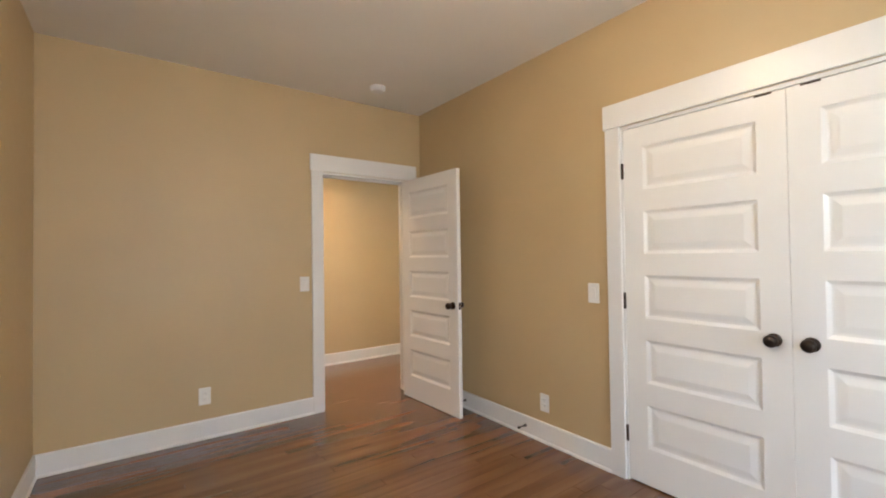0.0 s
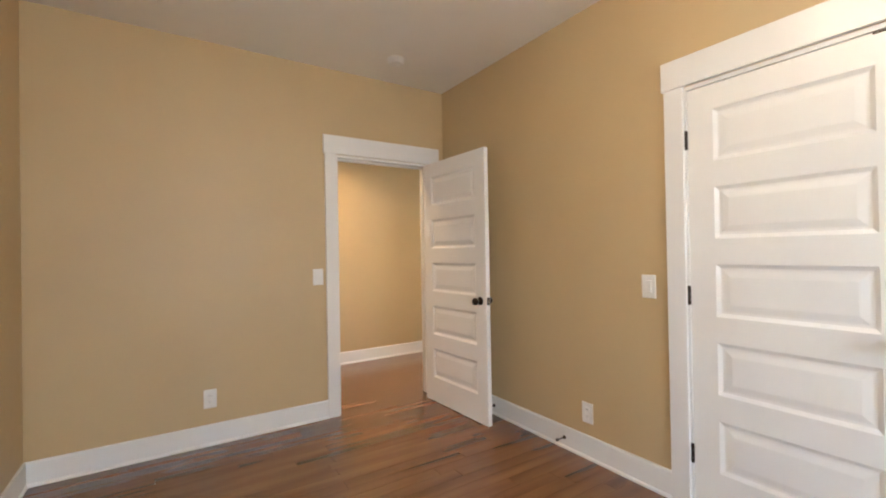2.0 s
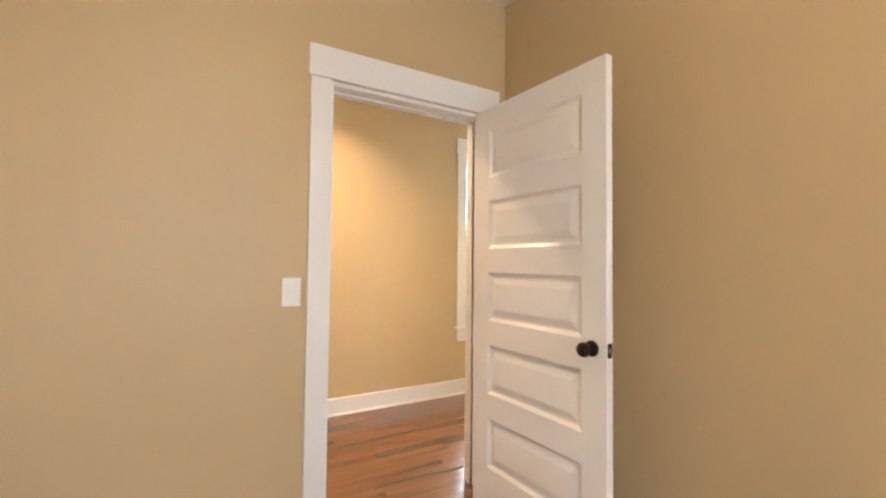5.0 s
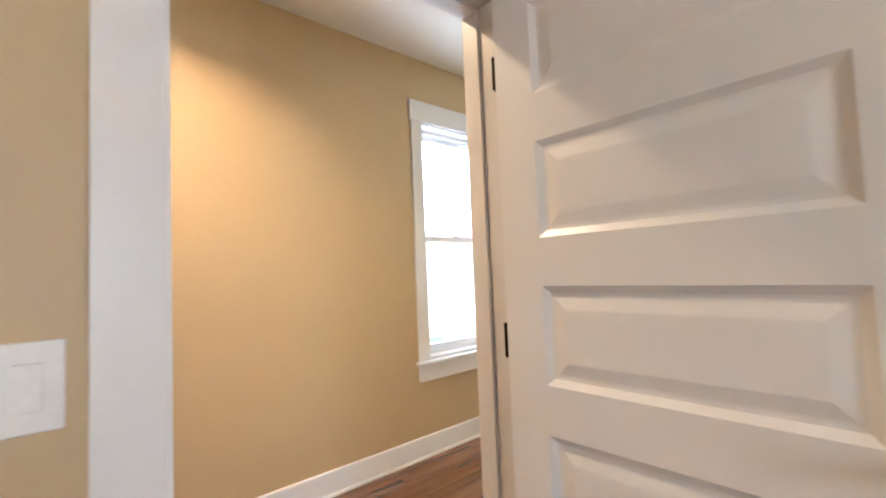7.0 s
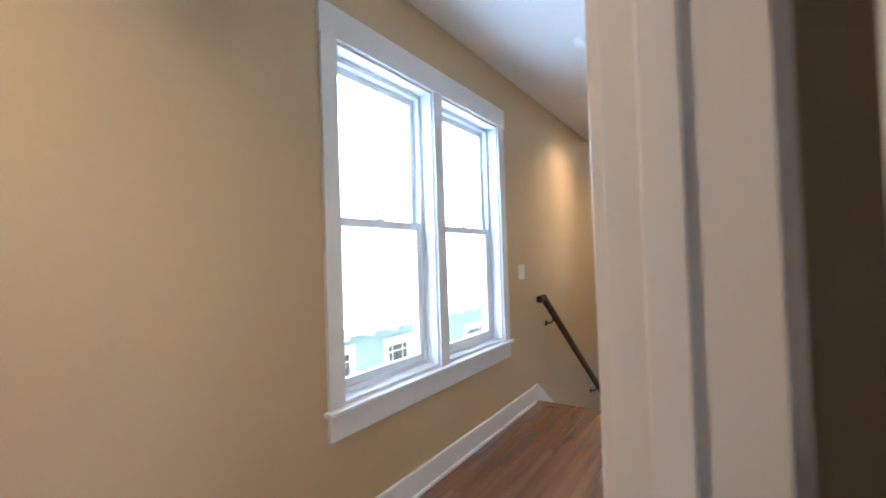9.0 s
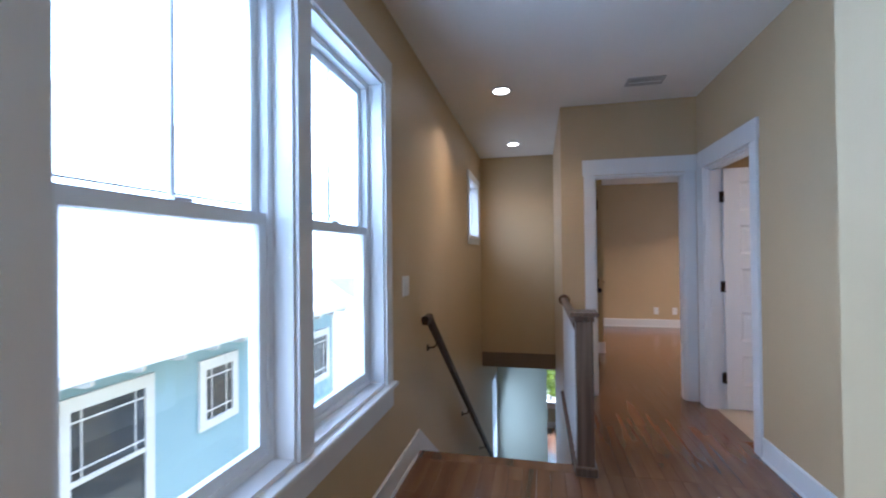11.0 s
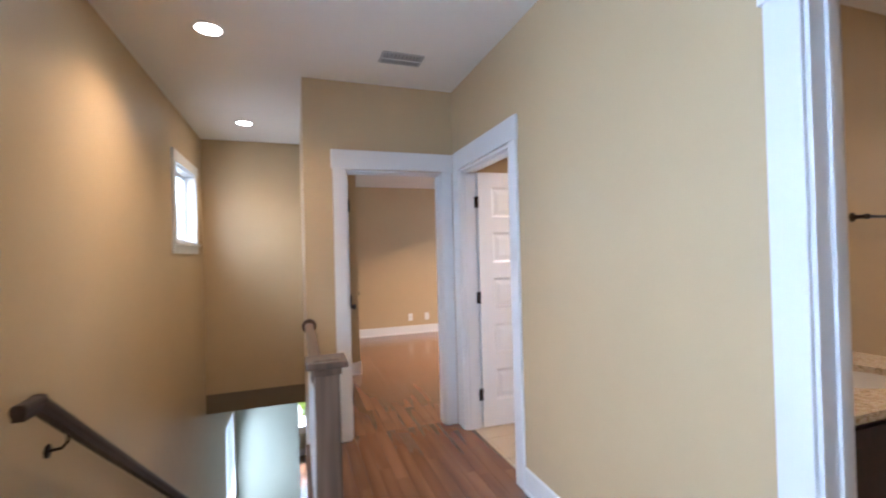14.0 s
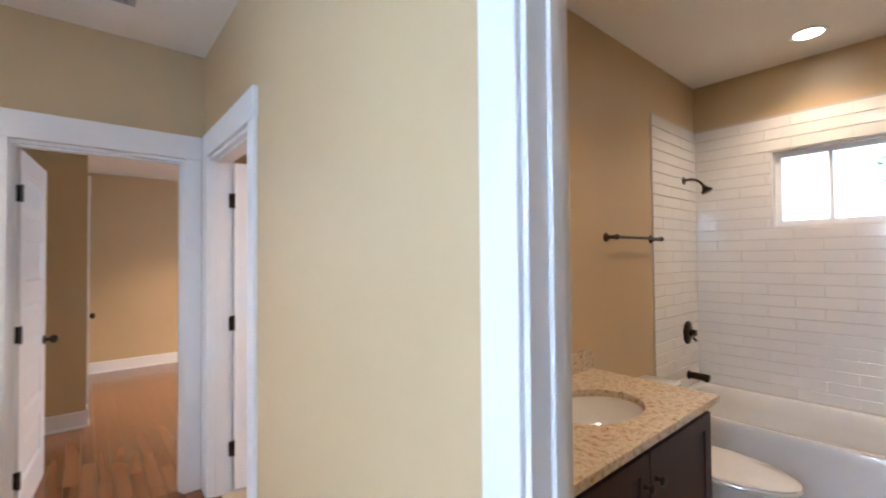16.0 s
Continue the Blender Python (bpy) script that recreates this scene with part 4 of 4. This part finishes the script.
for k in range(nd):
    a = 0.03 + k * (vw - 0.06) / nd + 0.006
    b = 0.03 + (k + 1) * (vw - 0.06) / nd - 0.006
    dr = part("cabinet_door", slab([a, a + 0.06, b - 0.06, b], [0.12, 0.18, VZ - 0.12, VZ - 0.06], lambda i, kk: not (i == 1 and kk == 1), -vd - 0.02, -vd - 0.0005, "y"), M_CAB, van)
    part("panel", box(-vd - 0.010, a + 0.058, 0.178, -vd - 0.004, b - 0.058, VZ - 0.118), M_CAB, dr)
    kz, ky = VZ - 0.16, (b - 0.035 if k == 0 else a + 0.035)
    part("knob", lathe([(0.010, -vd - 0.02), (0.007, -vd - 0.028), (0.008, -vd - 0.034), (0.016, -vd - 0.042), (0.015, -vd - 0.050), (0.006, -vd - 0.053)], 18, "x", (0, ky, kz)), M_BRONZE, dr, "dark bronze cabinet knob", True)
top_ob = empty("countertop", VX0, VY0, VZ - 0.03)
tagged(top_ob, "speckled tan granite vanity top with a backsplash", "countertop")
SXC, SYC, SA, SB = 4.955, 2.23, 0.175, 0.235
bm = bmesh.new()
NSEG = 40
out_pts = []
for i in range(NSEG):
    a = 2 * math.pi * i / NSEG
    c, s = math.cos(a), math.sin(a)
    lx0, lx1, ly0, ly1 = VX0 - SXC, BX - SXC, VY0 - SYC, VY1 - SYC
    k = min((lx1 / c if c > 1e-6 else lx0 / c if c < -1e-6 else 9), (ly1 / s if s > 1e-6 else ly0 / s if s < -1e-6 else 9))
    out_pts.append((SXC + k * c, SYC + k * s))
corners = [(VX0, VY0), (BX, VY0), (BX, VY1), (VX0, VY1)]
for cx, cy in corners:
    j = min(range(NSEG), key=lambda i: (out_pts[i][0] - cx) ** 2 + (out_pts[i][1] - cy) ** 2)
    out_pts[j] = (cx, cy)
rings = []
for z in (0.0, 0.03):
    rings.append([bm.verts.new((px - VX0, py - VY0, z)) for px, py in out_pts])
    rings.append([bm.verts.new((SXC - VX0 + SA * math.cos(2 * math.pi * i / NSEG), SYC - VY0 + SB * math.sin(2 * math.pi * i / NSEG), z)) for i in range(NSEG)])
for i in range(NSEG):
    j = (i + 1) % NSEG
    for q in ((rings[0][i], rings[0][j], rings[1][j], rings[1][i]), (rings[2][i], rings[2][j], rings[3][j], rings[3][i]), (rings[0][i], rings[0][j], rings[2][j], rings[2][i]), (rings[1][i], rings[1][j], rings[3][j], rings[3][i])):
        bm.faces.new(q)
part("slab", bm, M_GRANITE, top_ob)
part("backsplash", box(BX - VX0 - 0.02, 0.0, 0.03, BX - VX0, VY1 - VY0, 0.135, 0.002), M_GRANITE, top_ob)
sink = empty("sink_basin", SXC, SYC, VZ - 0.03)
tagged(sink, "oval white china basin set under the granite", "sink")
bm = bmesh.new()
prev = None
for f, z in ((1.06, 0.0), (1.02, 0.0), (0.97, -0.03), (0.88, -0.085), (0.65, -0.128), (0.3, -0.143), (0.08, -0.146)):
    ring = [bm.verts.new((SA * f * math.cos(2 * math.pi * i / NSEG), SB * f * math.sin(2 * math.pi * i / NSEG), z - 0.0005)) for i in range(NSEG)]
    if prev:
        for i in range(NSEG):
            bm.faces.new((prev[i], prev[(i + 1) % NSEG], ring[(i + 1) % NSEG], ring[i]))
    prev = ring
bm.faces.new(prev)
part("bowl", bm, M_CHINA, sink, "", True)
part("drain", lathe([(0.022, -0.1455), (0.022, -0.143), (0.01, -0.142)], 20), M_BRONZE, sink, "", True)
tap = empty("faucet", BX - 0.09, SYC, VZ)
tagged(tap, "dark bronze basin faucet with two lever handles", "faucet")
part("body", lathe([(0.026, 0), (0.026, 0.006), (0.016, 0.014), (0.013, 0.06), (0.014, 0.10)], 20), M_BRONZE, tap, "", True)
part("spout", tube([(0, 0, 0.09), (-0.02, 0, 0.125), (-0.06, 0, 0.14), (-0.10, 0, 0.125), (-0.115, 0, 0.10)], 0.010, 12), M_BRONZE, tap, "", True)
for yy in (-0.1, 0.1):
    hd = part("handle", lathe([(0.024, 0), (0.024, 0.006), (0.014, 0.014), (0.011, 0.05), (0.006, 0.056)], 20, "z", (0, yy, 0)), M_BRONZE, tap, "", True)

# toilet
toi = empty("toilet", BX, 1.325, 0)
toi.scale = (1.03, 1.0, 0.94)
tagged(toi, "white china toilet with a closed lid and tank", "toilet")


def oval(bm, cx, a, b, z, n=32, nose=0.0):
    return [bm.verts.new((cx + (a + (nose if math.cos(2 * math.pi * i / n) < 0 else 0)) * math.cos(2 * math.pi * i / n), b * math.sin(2 * math.pi * i / n), z)) for i in range(n)]


def loft(bm, rings, cap0=True, cap1=True):
    for a, b in zip(rings, rings[1:]):
        n = len(a)
        for i in range(n):
            bm.faces.new((a[i], a[(i + 1) % n], b[(i + 1) % n], b[i]))
    if cap0:
        bm.faces.new(list(reversed(rings[0])))
    if cap1:
        bm.faces.new(rings[-1])
    return bm


bm = bmesh.new()
loft(bm, [oval(bm, -0.36, 0.24, 0.11, 0.0), oval(bm, -0.36, 0.235, 0.105, 0.06), oval(bm, -0.37, 0.20, 0.10, 0.16), oval(bm, -0.42, 0.22, 0.14, 0.26, 32, 0.02), oval(bm, -0.47, 0.245, 0.175, 0.335, 32, 0.06), oval(bm, -0.47, 0.25, 0.182, 0.37, 32, 0.07)])
part("bowl", bm, M_CHINA, toi, "", True)
bm = bmesh.new()
loft(bm, [oval(bm, -0.46, 0.25, 0.183, 0.373, 32, 0.078), oval(bm, -0.46, 0.254, 0.188, 0.380, 32, 0.08), oval(bm, -0.46, 0.25, 0.185, 0.389, 32, 0.078)])
part("seat", bm, M_CHINA, toi, "", True)
bm = bmesh.new()
loft(bm, [oval(bm, -0.46, 0.25, 0.182, 0.392, 32, 0.076), oval(bm, -0.46, 0.253, 0.186, 0.399, 32, 0.079), oval(bm, -0.46, 0.24, 0.178, 0.409, 32, 0.072), oval(bm, -0.46, 0.15, 0.12, 0.414, 32, 0.03)])
part("lid", bm, M_CHINA, toi, "", True)
part("tank", box(-0.215, -0.21, 0.37, -0.012, 0.21, 0.70, 0.022, 4), M_CHINA, toi, "", True)
part("tank_lid", box(-0.225, -0.22, 0.70, -0.008, 0.22, 0.735, 0.012, 3), M_CHINA, toi, "", True)
part("flush_lever", tube([(-0.217, 0.15, 0.64), (-0.235, 0.15, 0.64), (-0.238, 0.10, 0.632)], 0.006, 10), M_BRONZE, toi, "", True)

# ---- outside ----
structure("ground", box(-120, -120, -3.6, 140, 140, -3.4), M_GROUND, "dry patchy lawn between the houses")

haze = bmesh.new()
ring = [(haze.verts.new((20 + 75 * math.cos(a), 5 + 75 * math.sin(a), -3.5)), haze.verts.new((20 + 75 * math.cos(a), 5 + 75 * math.sin(a), 70.0))) for a in (radians(-10 + 8 * k) for k in range(25))]
for (a0, a1), (b0, b1) in zip(ring, ring[1:]):
    haze.faces.new((a0, b0, b1, a1))
structure("backdrop", haze, M_HAZE, "bright white hazy sky beyond the houses")

HY = 9.7
house = empty("neighbour_house", 2.0, HY, -3.4)
tagged(house, "single-storey house with pale blue lap siding and white trim", "house")
HL, HTOP = 10.74, 3.47
part("wall", box(0, 0.02, 0, HL, 6.0, HTOP, 0.0), M_SIDING, house)
roof_bm = bmesh.new()
e0, ridge = -0.45, 3.0
rp = [(-0.4, e0, HTOP - 0.02), (HL + 0.4, e0, HTOP - 0.02), (HL + 0.4, ridge, HTOP + 2.2), (-0.4, ridge, HTOP + 2.2), (-0.4, 6.45, HTOP - 0.02), (HL + 0.4, 6.45, HTOP - 0.02)]
lo = [roof_bm.verts.new(p) for p in rp]
hi = [roof_bm.verts.new((x, y, z + 0.12)) for x, y, z in rp]
for q in ((0, 1, 2, 3), (3, 2, 5, 4)):
    roof_bm.faces.new([hi[i] for i in q])
    roof_bm.faces.new([lo[i] for i in reversed(q)])
for a, b in ((0, 1), (1, 2), (2, 5), (5, 4), (4, 3), (3, 0)):
    roof_bm.faces.new((lo[a], lo[b], hi[b], hi[a]))
roof = part("roof", roof_bm, M_SHINGLE, house, "pale weathered shingle roof, bright in the sun")
part("fascia", box(-0.42, e0 - 0.02, HTOP - 0.03, HL + 0.42, e0 - 0.001, HTOP + 0.10, 0.004), M_EXTRIM, roof)
tail_mesh = None
for i in range(18):
    x = 0.2 + i * 0.61
    tb = bmesh.new()
    vs = [tb.verts.new((sx, y, z)) for sx in (-0.025, 0.025) for y, z in ((e0 + 0.02, -0.03), (0.02, 0.0), (0.02, -0.10), (e0 + 0.08, -0.10), (e0 + 0.02, -0.07))]
    tb.faces.new(vs[:5])
    tb.faces.new(list(reversed(vs[5:])))
    for k in range(5):
        tb.faces.new((vs[k], vs[(k + 1) % 5], vs[5 + (k + 1) % 5], vs[5 + k]))
    if tail_mesh is None:
        first = part("rafter_tail", tb, M_EXTRIM, roof)
        tail_mesh = first.data
    else:
        tb.free()
        first = new("rafter_tail", tail_mesh)
        first.parent = roof
    first.location = (x, 0, HTOP - 0.02)
bb = bmesh.new()
vs = [bb.verts.new((x, y, z)) for x in (0, HL) for y, z in ((0.018, 0), (-0.008, 0), (0.008, 0.15), (0.018, 0.15))]
bb.faces.new(vs[:4])
bb.faces.new(list(reversed(vs[4:])))
for k in range(4):
    bb.faces.new((vs[k], vs[(k + 1) % 4], vs[4 + (k + 1) % 4], vs[4 + k]))
board = part("siding_board", bb, M_SIDING, house)
for k in range(1, 23):
    o = new("siding_board", board.data)
    o.parent = house
    o.location = (0, 0, 0.145 * k)


def house_window(x0, x1, z0, z1, hung):
    w = part("window", slab([x0, x0 + 0.13, x1 - 0.13, x1], [z0, z0 + 0.13, z1 - 0.16, z1], lambda i, k: not (i == 1 and k == 1), -0.05, 0.0, "x"), M_EXTRIM, house, "white-trimmed window with prairie muntins")
    a, b, c, d = x0 + 0.13, x1 - 0.13, z0 + 0.13, z1 - 0.16
    part("pane", box(a, -0.02, c, b, -0.012, d), M_DARKGLASS, w, "dark reflecting glass")
    lows = [(c, d)] if not hung else [((c + d) / 2, d)]
    if hung:
        part("rail", box(a, -0.04, (c + d) / 2 - 0.03, b, -0.02, (c + d) / 2 + 0.03), M_EXTRIM, w)
    for lo_z, hi_z in lows:
        for u in (a + 0.13, b - 0.13):
            part("muntin", box(u - 0.008, -0.03, lo_z, u + 0.008, -0.021, hi_z), M_EXTRIM, w)
        for z in (lo_z + 0.13, hi_z - 0.13):
            part("muntin", box(a, -0.034, z - 0.008, b, -0.0215, z + 0.012), M_EXTRIM, w)


Z0 = 3.4
house_window(6.40 - 2, 7.58 - 2, Z0 - 2.1, Z0 - 0.20, True)
house_window(8.36 - 2, 9.20 - 2, Z0 - 1.33, Z0 - 0.26, False)
house_window(11.35 - 2, 12.45 - 2, Z0 - 1.62, Z0 - 0.42, False)
part("corner_board", box(HL - 0.1, -0.02, 0, HL + 0.02, 0.02, HTOP, 0.003), M_EXTRIM, house)

line = empty("power_line", 0, 8.2, 0)
tagged(line, "thin black overhead power cable", "cable")
part("cable", tube([(-6 + 26 * k / 30, 0, 1.97 + 0.9 * ((k / 30 - 0.42) ** 2) * 2) for k in range(31)], 0.011, 6), M_CABLE, line)
for px, pz in ((-6.0, 2.3), (20.0, 2.6)):
    part("pole", tube([(px, 0, -3.4), (px, 0, pz + 0.6)], [0.13, 0.09], 12), M_BARK, line)


def leaf_cloud(bm, centre, radius, count, size, rng):
    for _ in range(count):
        v = Vector((rng.gauss(0, 1), rng.gauss(0, 1), rng.gauss(0, 1))).normalized() * radius * rng.uniform(0.35, 1.0)
        p = Vector(centre) + Vector((v.x, v.y, v.z * 0.8))
        q = Euler((rng.uniform(0, 6.3), rng.uniform(0, 6.3), rng.uniform(0, 6.3))).to_matrix()
        s = size * rng.uniform(0.6, 1.3)
        vs = [bm.verts.new(p + q @ Vector(c)) for c in ((0, -s, 0), (s * 0.45, -s * 0.2, s * 0.1), (0, s, 0), (-s * 0.45, -s * 0.2, s * 0.1))]
        bm.faces.new(vs)


def tree(name, x, y, height, crown, label, seed, mat, per=170, size=0.09):
    rng = random.Random(seed)
    t = empty(name, x, y, -3.4)
    tagged(t, label, "tree" if height > 2.5 else "shrub")
    bm = tube([(0, 0, 0), (0.05, 0.02, height * 0.3), (0.0, 0.08, height * 0.6), (0.06, 0.05, height * 0.85)], [0.05 * height / 3, 0.04 * height / 3, 0.025 * height / 3, 0.01], 10)
    tips = []
    for k in range(14):
        a, f = rng.uniform(0, 6.28), rng.uniform(0.4, 0.85)
        base = Vector((0.02, 0.05, height * f))
        tip = base + Vector((math.cos(a), math.sin(a), rng.uniform(0.2, 0.8))) * crown * rng.uniform(0.5, 0.95)
        tube([base, (base + tip) / 2 + Vector((0, 0, 0.1)), tip], [0.016 * height / 3, 0.010 * height / 3, 0.004], 6, bm)
        tips.append(tip)
    part("trunk", bm, M_BARK, t)
    lb = bmesh.new()
    for tip in tips:
        leaf_cloud(lb, tip, crown * rng.uniform(0.3, 0.5), per, size, rng)
    part("crown", lb, mat, t)


tree("tree", 2.2, -11.0, 8.6, 2.6, "leafy tree seen through the bathroom window", 4, M_LEAF, 110, 0.12)
tree("shrub", 15.9, 4.3, 1.7, 0.8, "yellow-green shrub outside the lower window", 7, M_LEAFY, 300, 0.06)
tree("shrub", 17.2, 5.2, 2.4, 1.1, "green shrub outside the lower window", 9, M_LEAF, 300, 0.06)

# ---- wall tile of the tub surround ----
TW, TH_, TD = 0.30, 0.0765, 0.008
tile_top = 2.40


def tile_mesh(w, h):
    bm = bmesh.new()
    e, d = 0.0025, TD
    lo = [bm.verts.new(p) for p in ((0, 0, 0), (w, 0, 0), (w, 0, h), (0, 0, h))]
    mid_ = [bm.verts.new(p) for p in ((0, -d + e, 0), (w, -d + e, 0), (w, -d + e, h), (0, -d + e, h))]
    top_ = [bm.verts.new(p) for p in ((e, -d, e), (w - e, -d, e), (w - e, -d, h - e), (e, -d, h - e))]
    for a, b in ((lo, mid_), (mid_, top_)):
        for i in range(4):
            bm.faces.new((a[i], a[(i + 1) % 4], b[(i + 1) % 4], b[i]))
    bm.faces.new(top_)
    return finish("tile", bm, M_TILE)


tile_cache = {}


def tile_wall(name, m, length, z0, z1, hole, label):
    """Running-bond tile on a backing board; the board's face is y = 0 of the pose m, its room on -y."""
    us = sorted({0, length, *((hole[0], hole[1]) if hole else ())})
    zs = sorted({z0, z1, *((hole[2], hole[3]) if hole else ())})
    bk = slab(us, zs, lambda i, k: not (hole and hole[0] < (us[i] + us[i + 1]) / 2 < hole[1] and hole[2] < (zs[k] + zs[k + 1]) / 2 < hole[3]), -0.003, 0.0, "x")
    board_ob = structure(name, bk, M_GROUT, label)
    board_ob.matrix_world = m
    z, row = z0 + 0.001, 0
    while z < z1 - 0.02:
        h = min(TH_ - 0.003, z1 - z)
        u = -TW / 2 if row % 2 else 0.0
        while u < length:
            a, b = max(u, 0.0), min(u + TW - 0.0008, length)
            pieces = [(a, b)]
            if hole and z + h > hole[2] + 0.004 and z < hole[3] - 0.004:
                pieces = [(p, min(q, hole[0])) for p, q in pieces if p < hole[0]] + [(max(p, hole[1]), q) for p, q in pieces if q > hole[1]]
            for p, q in pieces:
                if q - p > 0.012:
                    key = (round(q - p, 3), round(h, 4))
                    if key not in tile_cache:
                        tile_cache[key] = tile_mesh(*key)
                    o = new("tile", tile_cache[key])
                    o.parent = board_ob
                    o.location = (p, -0.003, z)
            u += TW
        z += TH_
        row += 1
    return board_ob


tile_wall("wall_tile_east", pose(BX, TUBF + 0.0, 0, 0, 0, -90), TUBF - BY - 0.012, RIM + 0.002, tile_top, None, "glossy white subway tile beside the tub")
tile_wall("wall_tile_south", pose(BX, BY, 0, 0, 0, 180), BX - 3.75, RIM + 0.002, tile_top, (BX - BWIN[1], BX - BWIN[0], BWIN[2], BWIN[3]), "glossy white subway tile round the bathroom window")

# ---- tiled floors ----
ft_mesh = None


def tile_floor(name, x0, y0, x1, y1, label):
    global ft_mesh
    ob = structure(name, box(x0, y0, -0.012, x1, y1, -0.003), M_GROUT, label)
    s = 0.33
    if ft_mesh is None:
        fb = box(0, 0, -0.004, s - 0.004, s - 0.004, 0.0, 0.0015, 1)
        ft_mesh = finish("tile", fb, M_FLOORTILE)
    nx, ny = int((x1 - x0) / s) + 1, int((y1 - y0) / s) + 1
    for i in range(nx):
        for k in range(ny):
            w, d = min(s, x1 - x0 - i * s), min(s, y1 - y0 - k * s)
            if w < 0.01 or d < 0.01:
                continue
            o = new("tile", ft_mesh)
            o.parent = ob
            o.matrix_world = Matrix.Translation((x0 + i * s, y0 + k * s, 0)) @ Matrix.Diagonal((w / s, d / s, 1, 1))
    return ob


tile_floor("floor_bath", 3.75, TUBF, BX, S - 0.06, "beige square ceramic floor tile")
tile_floor("floor_laundry", BX + T, BY, E1, S - 0.06, "beige square ceramic floor tile")
wall("wall_laundry_south", "x", BX + T, E1, 1.1, 1.2, 0.0, H)

# ---- oak floor boards ----
PW = 0.083
board_cache = {}


def board_mesh(length):
    w, e, d = PW - 0.0006, 0.0008, 0.012
    bm = bmesh.new()
    hx = length / 2
    lo = [bm.verts.new((sx * hx, sy * w / 2, -d)) for sx, sy in ((-1, -1), (1, -1), (1, 1), (-1, 1))]
    md = [bm.verts.new((sx * hx, sy * w / 2, -e)) for sx, sy in ((-1, -1), (1, -1), (1, 1), (-1, 1))]
    tp = [bm.verts.new((sx * (hx - e), sy * (w / 2 - e), 0)) for sx, sy in ((-1, -1), (1, -1), (1, 1), (-1, 1))]
    for a, b in ((lo, md), (md, tp)):
        for i in range(4):
            bm.faces.new((a[i], a[(i + 1) % 4], b[(i + 1) % 4], b[i]))
    bm.faces.new(tp)
    return finish("plank", bm, M_PLANK)


def plank_rows(x0, x1, y0, y1, rng):
    y = y0
    while y < y1 - 0.02:
        x = x0 - rng.uniform(0, 1.2)
        while x < x1:
            ln = rng.choice((0.6, 0.8, 1.0, 1.2, 1.5, 1.8))
            a, b = max(x, x0), min(x + ln, x1)
            if b - a > 0.05:
                yield (round((a + b) / 2, 4), y + PW / 2, round(b - a - 0.001, 3))
            x += ln
        y += PW


rng = random.Random(11)
near, rest = [], []
YB = S - 0.06 + 10 * PW   # the boards of all rooms share their joints from here
YM = YB - 36 * PW
for region, rank in (((WEST, C, YM, YB), 0), ((WEST, 5.60, YB, N), 0), ((3.75, 5.60, S - 0.06, YB), 0), ((5.60, E1 + 0.06, S - 0.06, SY - 0.06), 0),
                     ((WEST, C, YM - 34 * PW, YM), 1), ((E1 + 0.06, FARX, BY, SY - T), 1), ((C, 3.63, -1.83, D), 1)):
    for p in plank_rows(*region, rng):
        (near if rank == 0 and len(near) < 300 else rest).append(p)
floor_ob = structure("floor", box(WEST, 1.0, -0.0129, C, 1.002, -0.0125), M_PLANK, "glossy brown stained oak strip floor")
for x, y, ln in near:
    if ln not in board_cache:
        board_cache[ln] = board_mesh(ln)
    o = new("plank", board_cache[ln])
    o.parent = floor_ob
    o.location = (x, y, rng.uniform(-0.0003, 0.0003))
verts, faces = [], []
for x, y, ln in rest:
    w, hx, k = PW - 0.0012, ln / 2, len(verts)
    for z, e in ((-0.012, 0), (-0.0012, 0), (0, 0.0012)):
        verts += [(x + sx * (hx - e), y + sy * (w / 2 - e), z) for sx, sy in ((-1, -1), (1, -1), (1, 1), (-1, 1))]
    for r in (0, 4):
        faces += [(k + r + i, k + r + (i + 1) % 4, k + r + 4 + (i + 1) % 4, k + r + 4 + i) for i in range(4)]
    faces.append((k + 8, k + 9, k + 10, k + 11))
me = bpy.data.meshes.new("planks")
me.from_pydata(verts, [], faces)
me.materials.append(M_PLANK)
more = new("planks", me)
more.parent = floor_ob
tagged(more, "", "", "", "stuff")
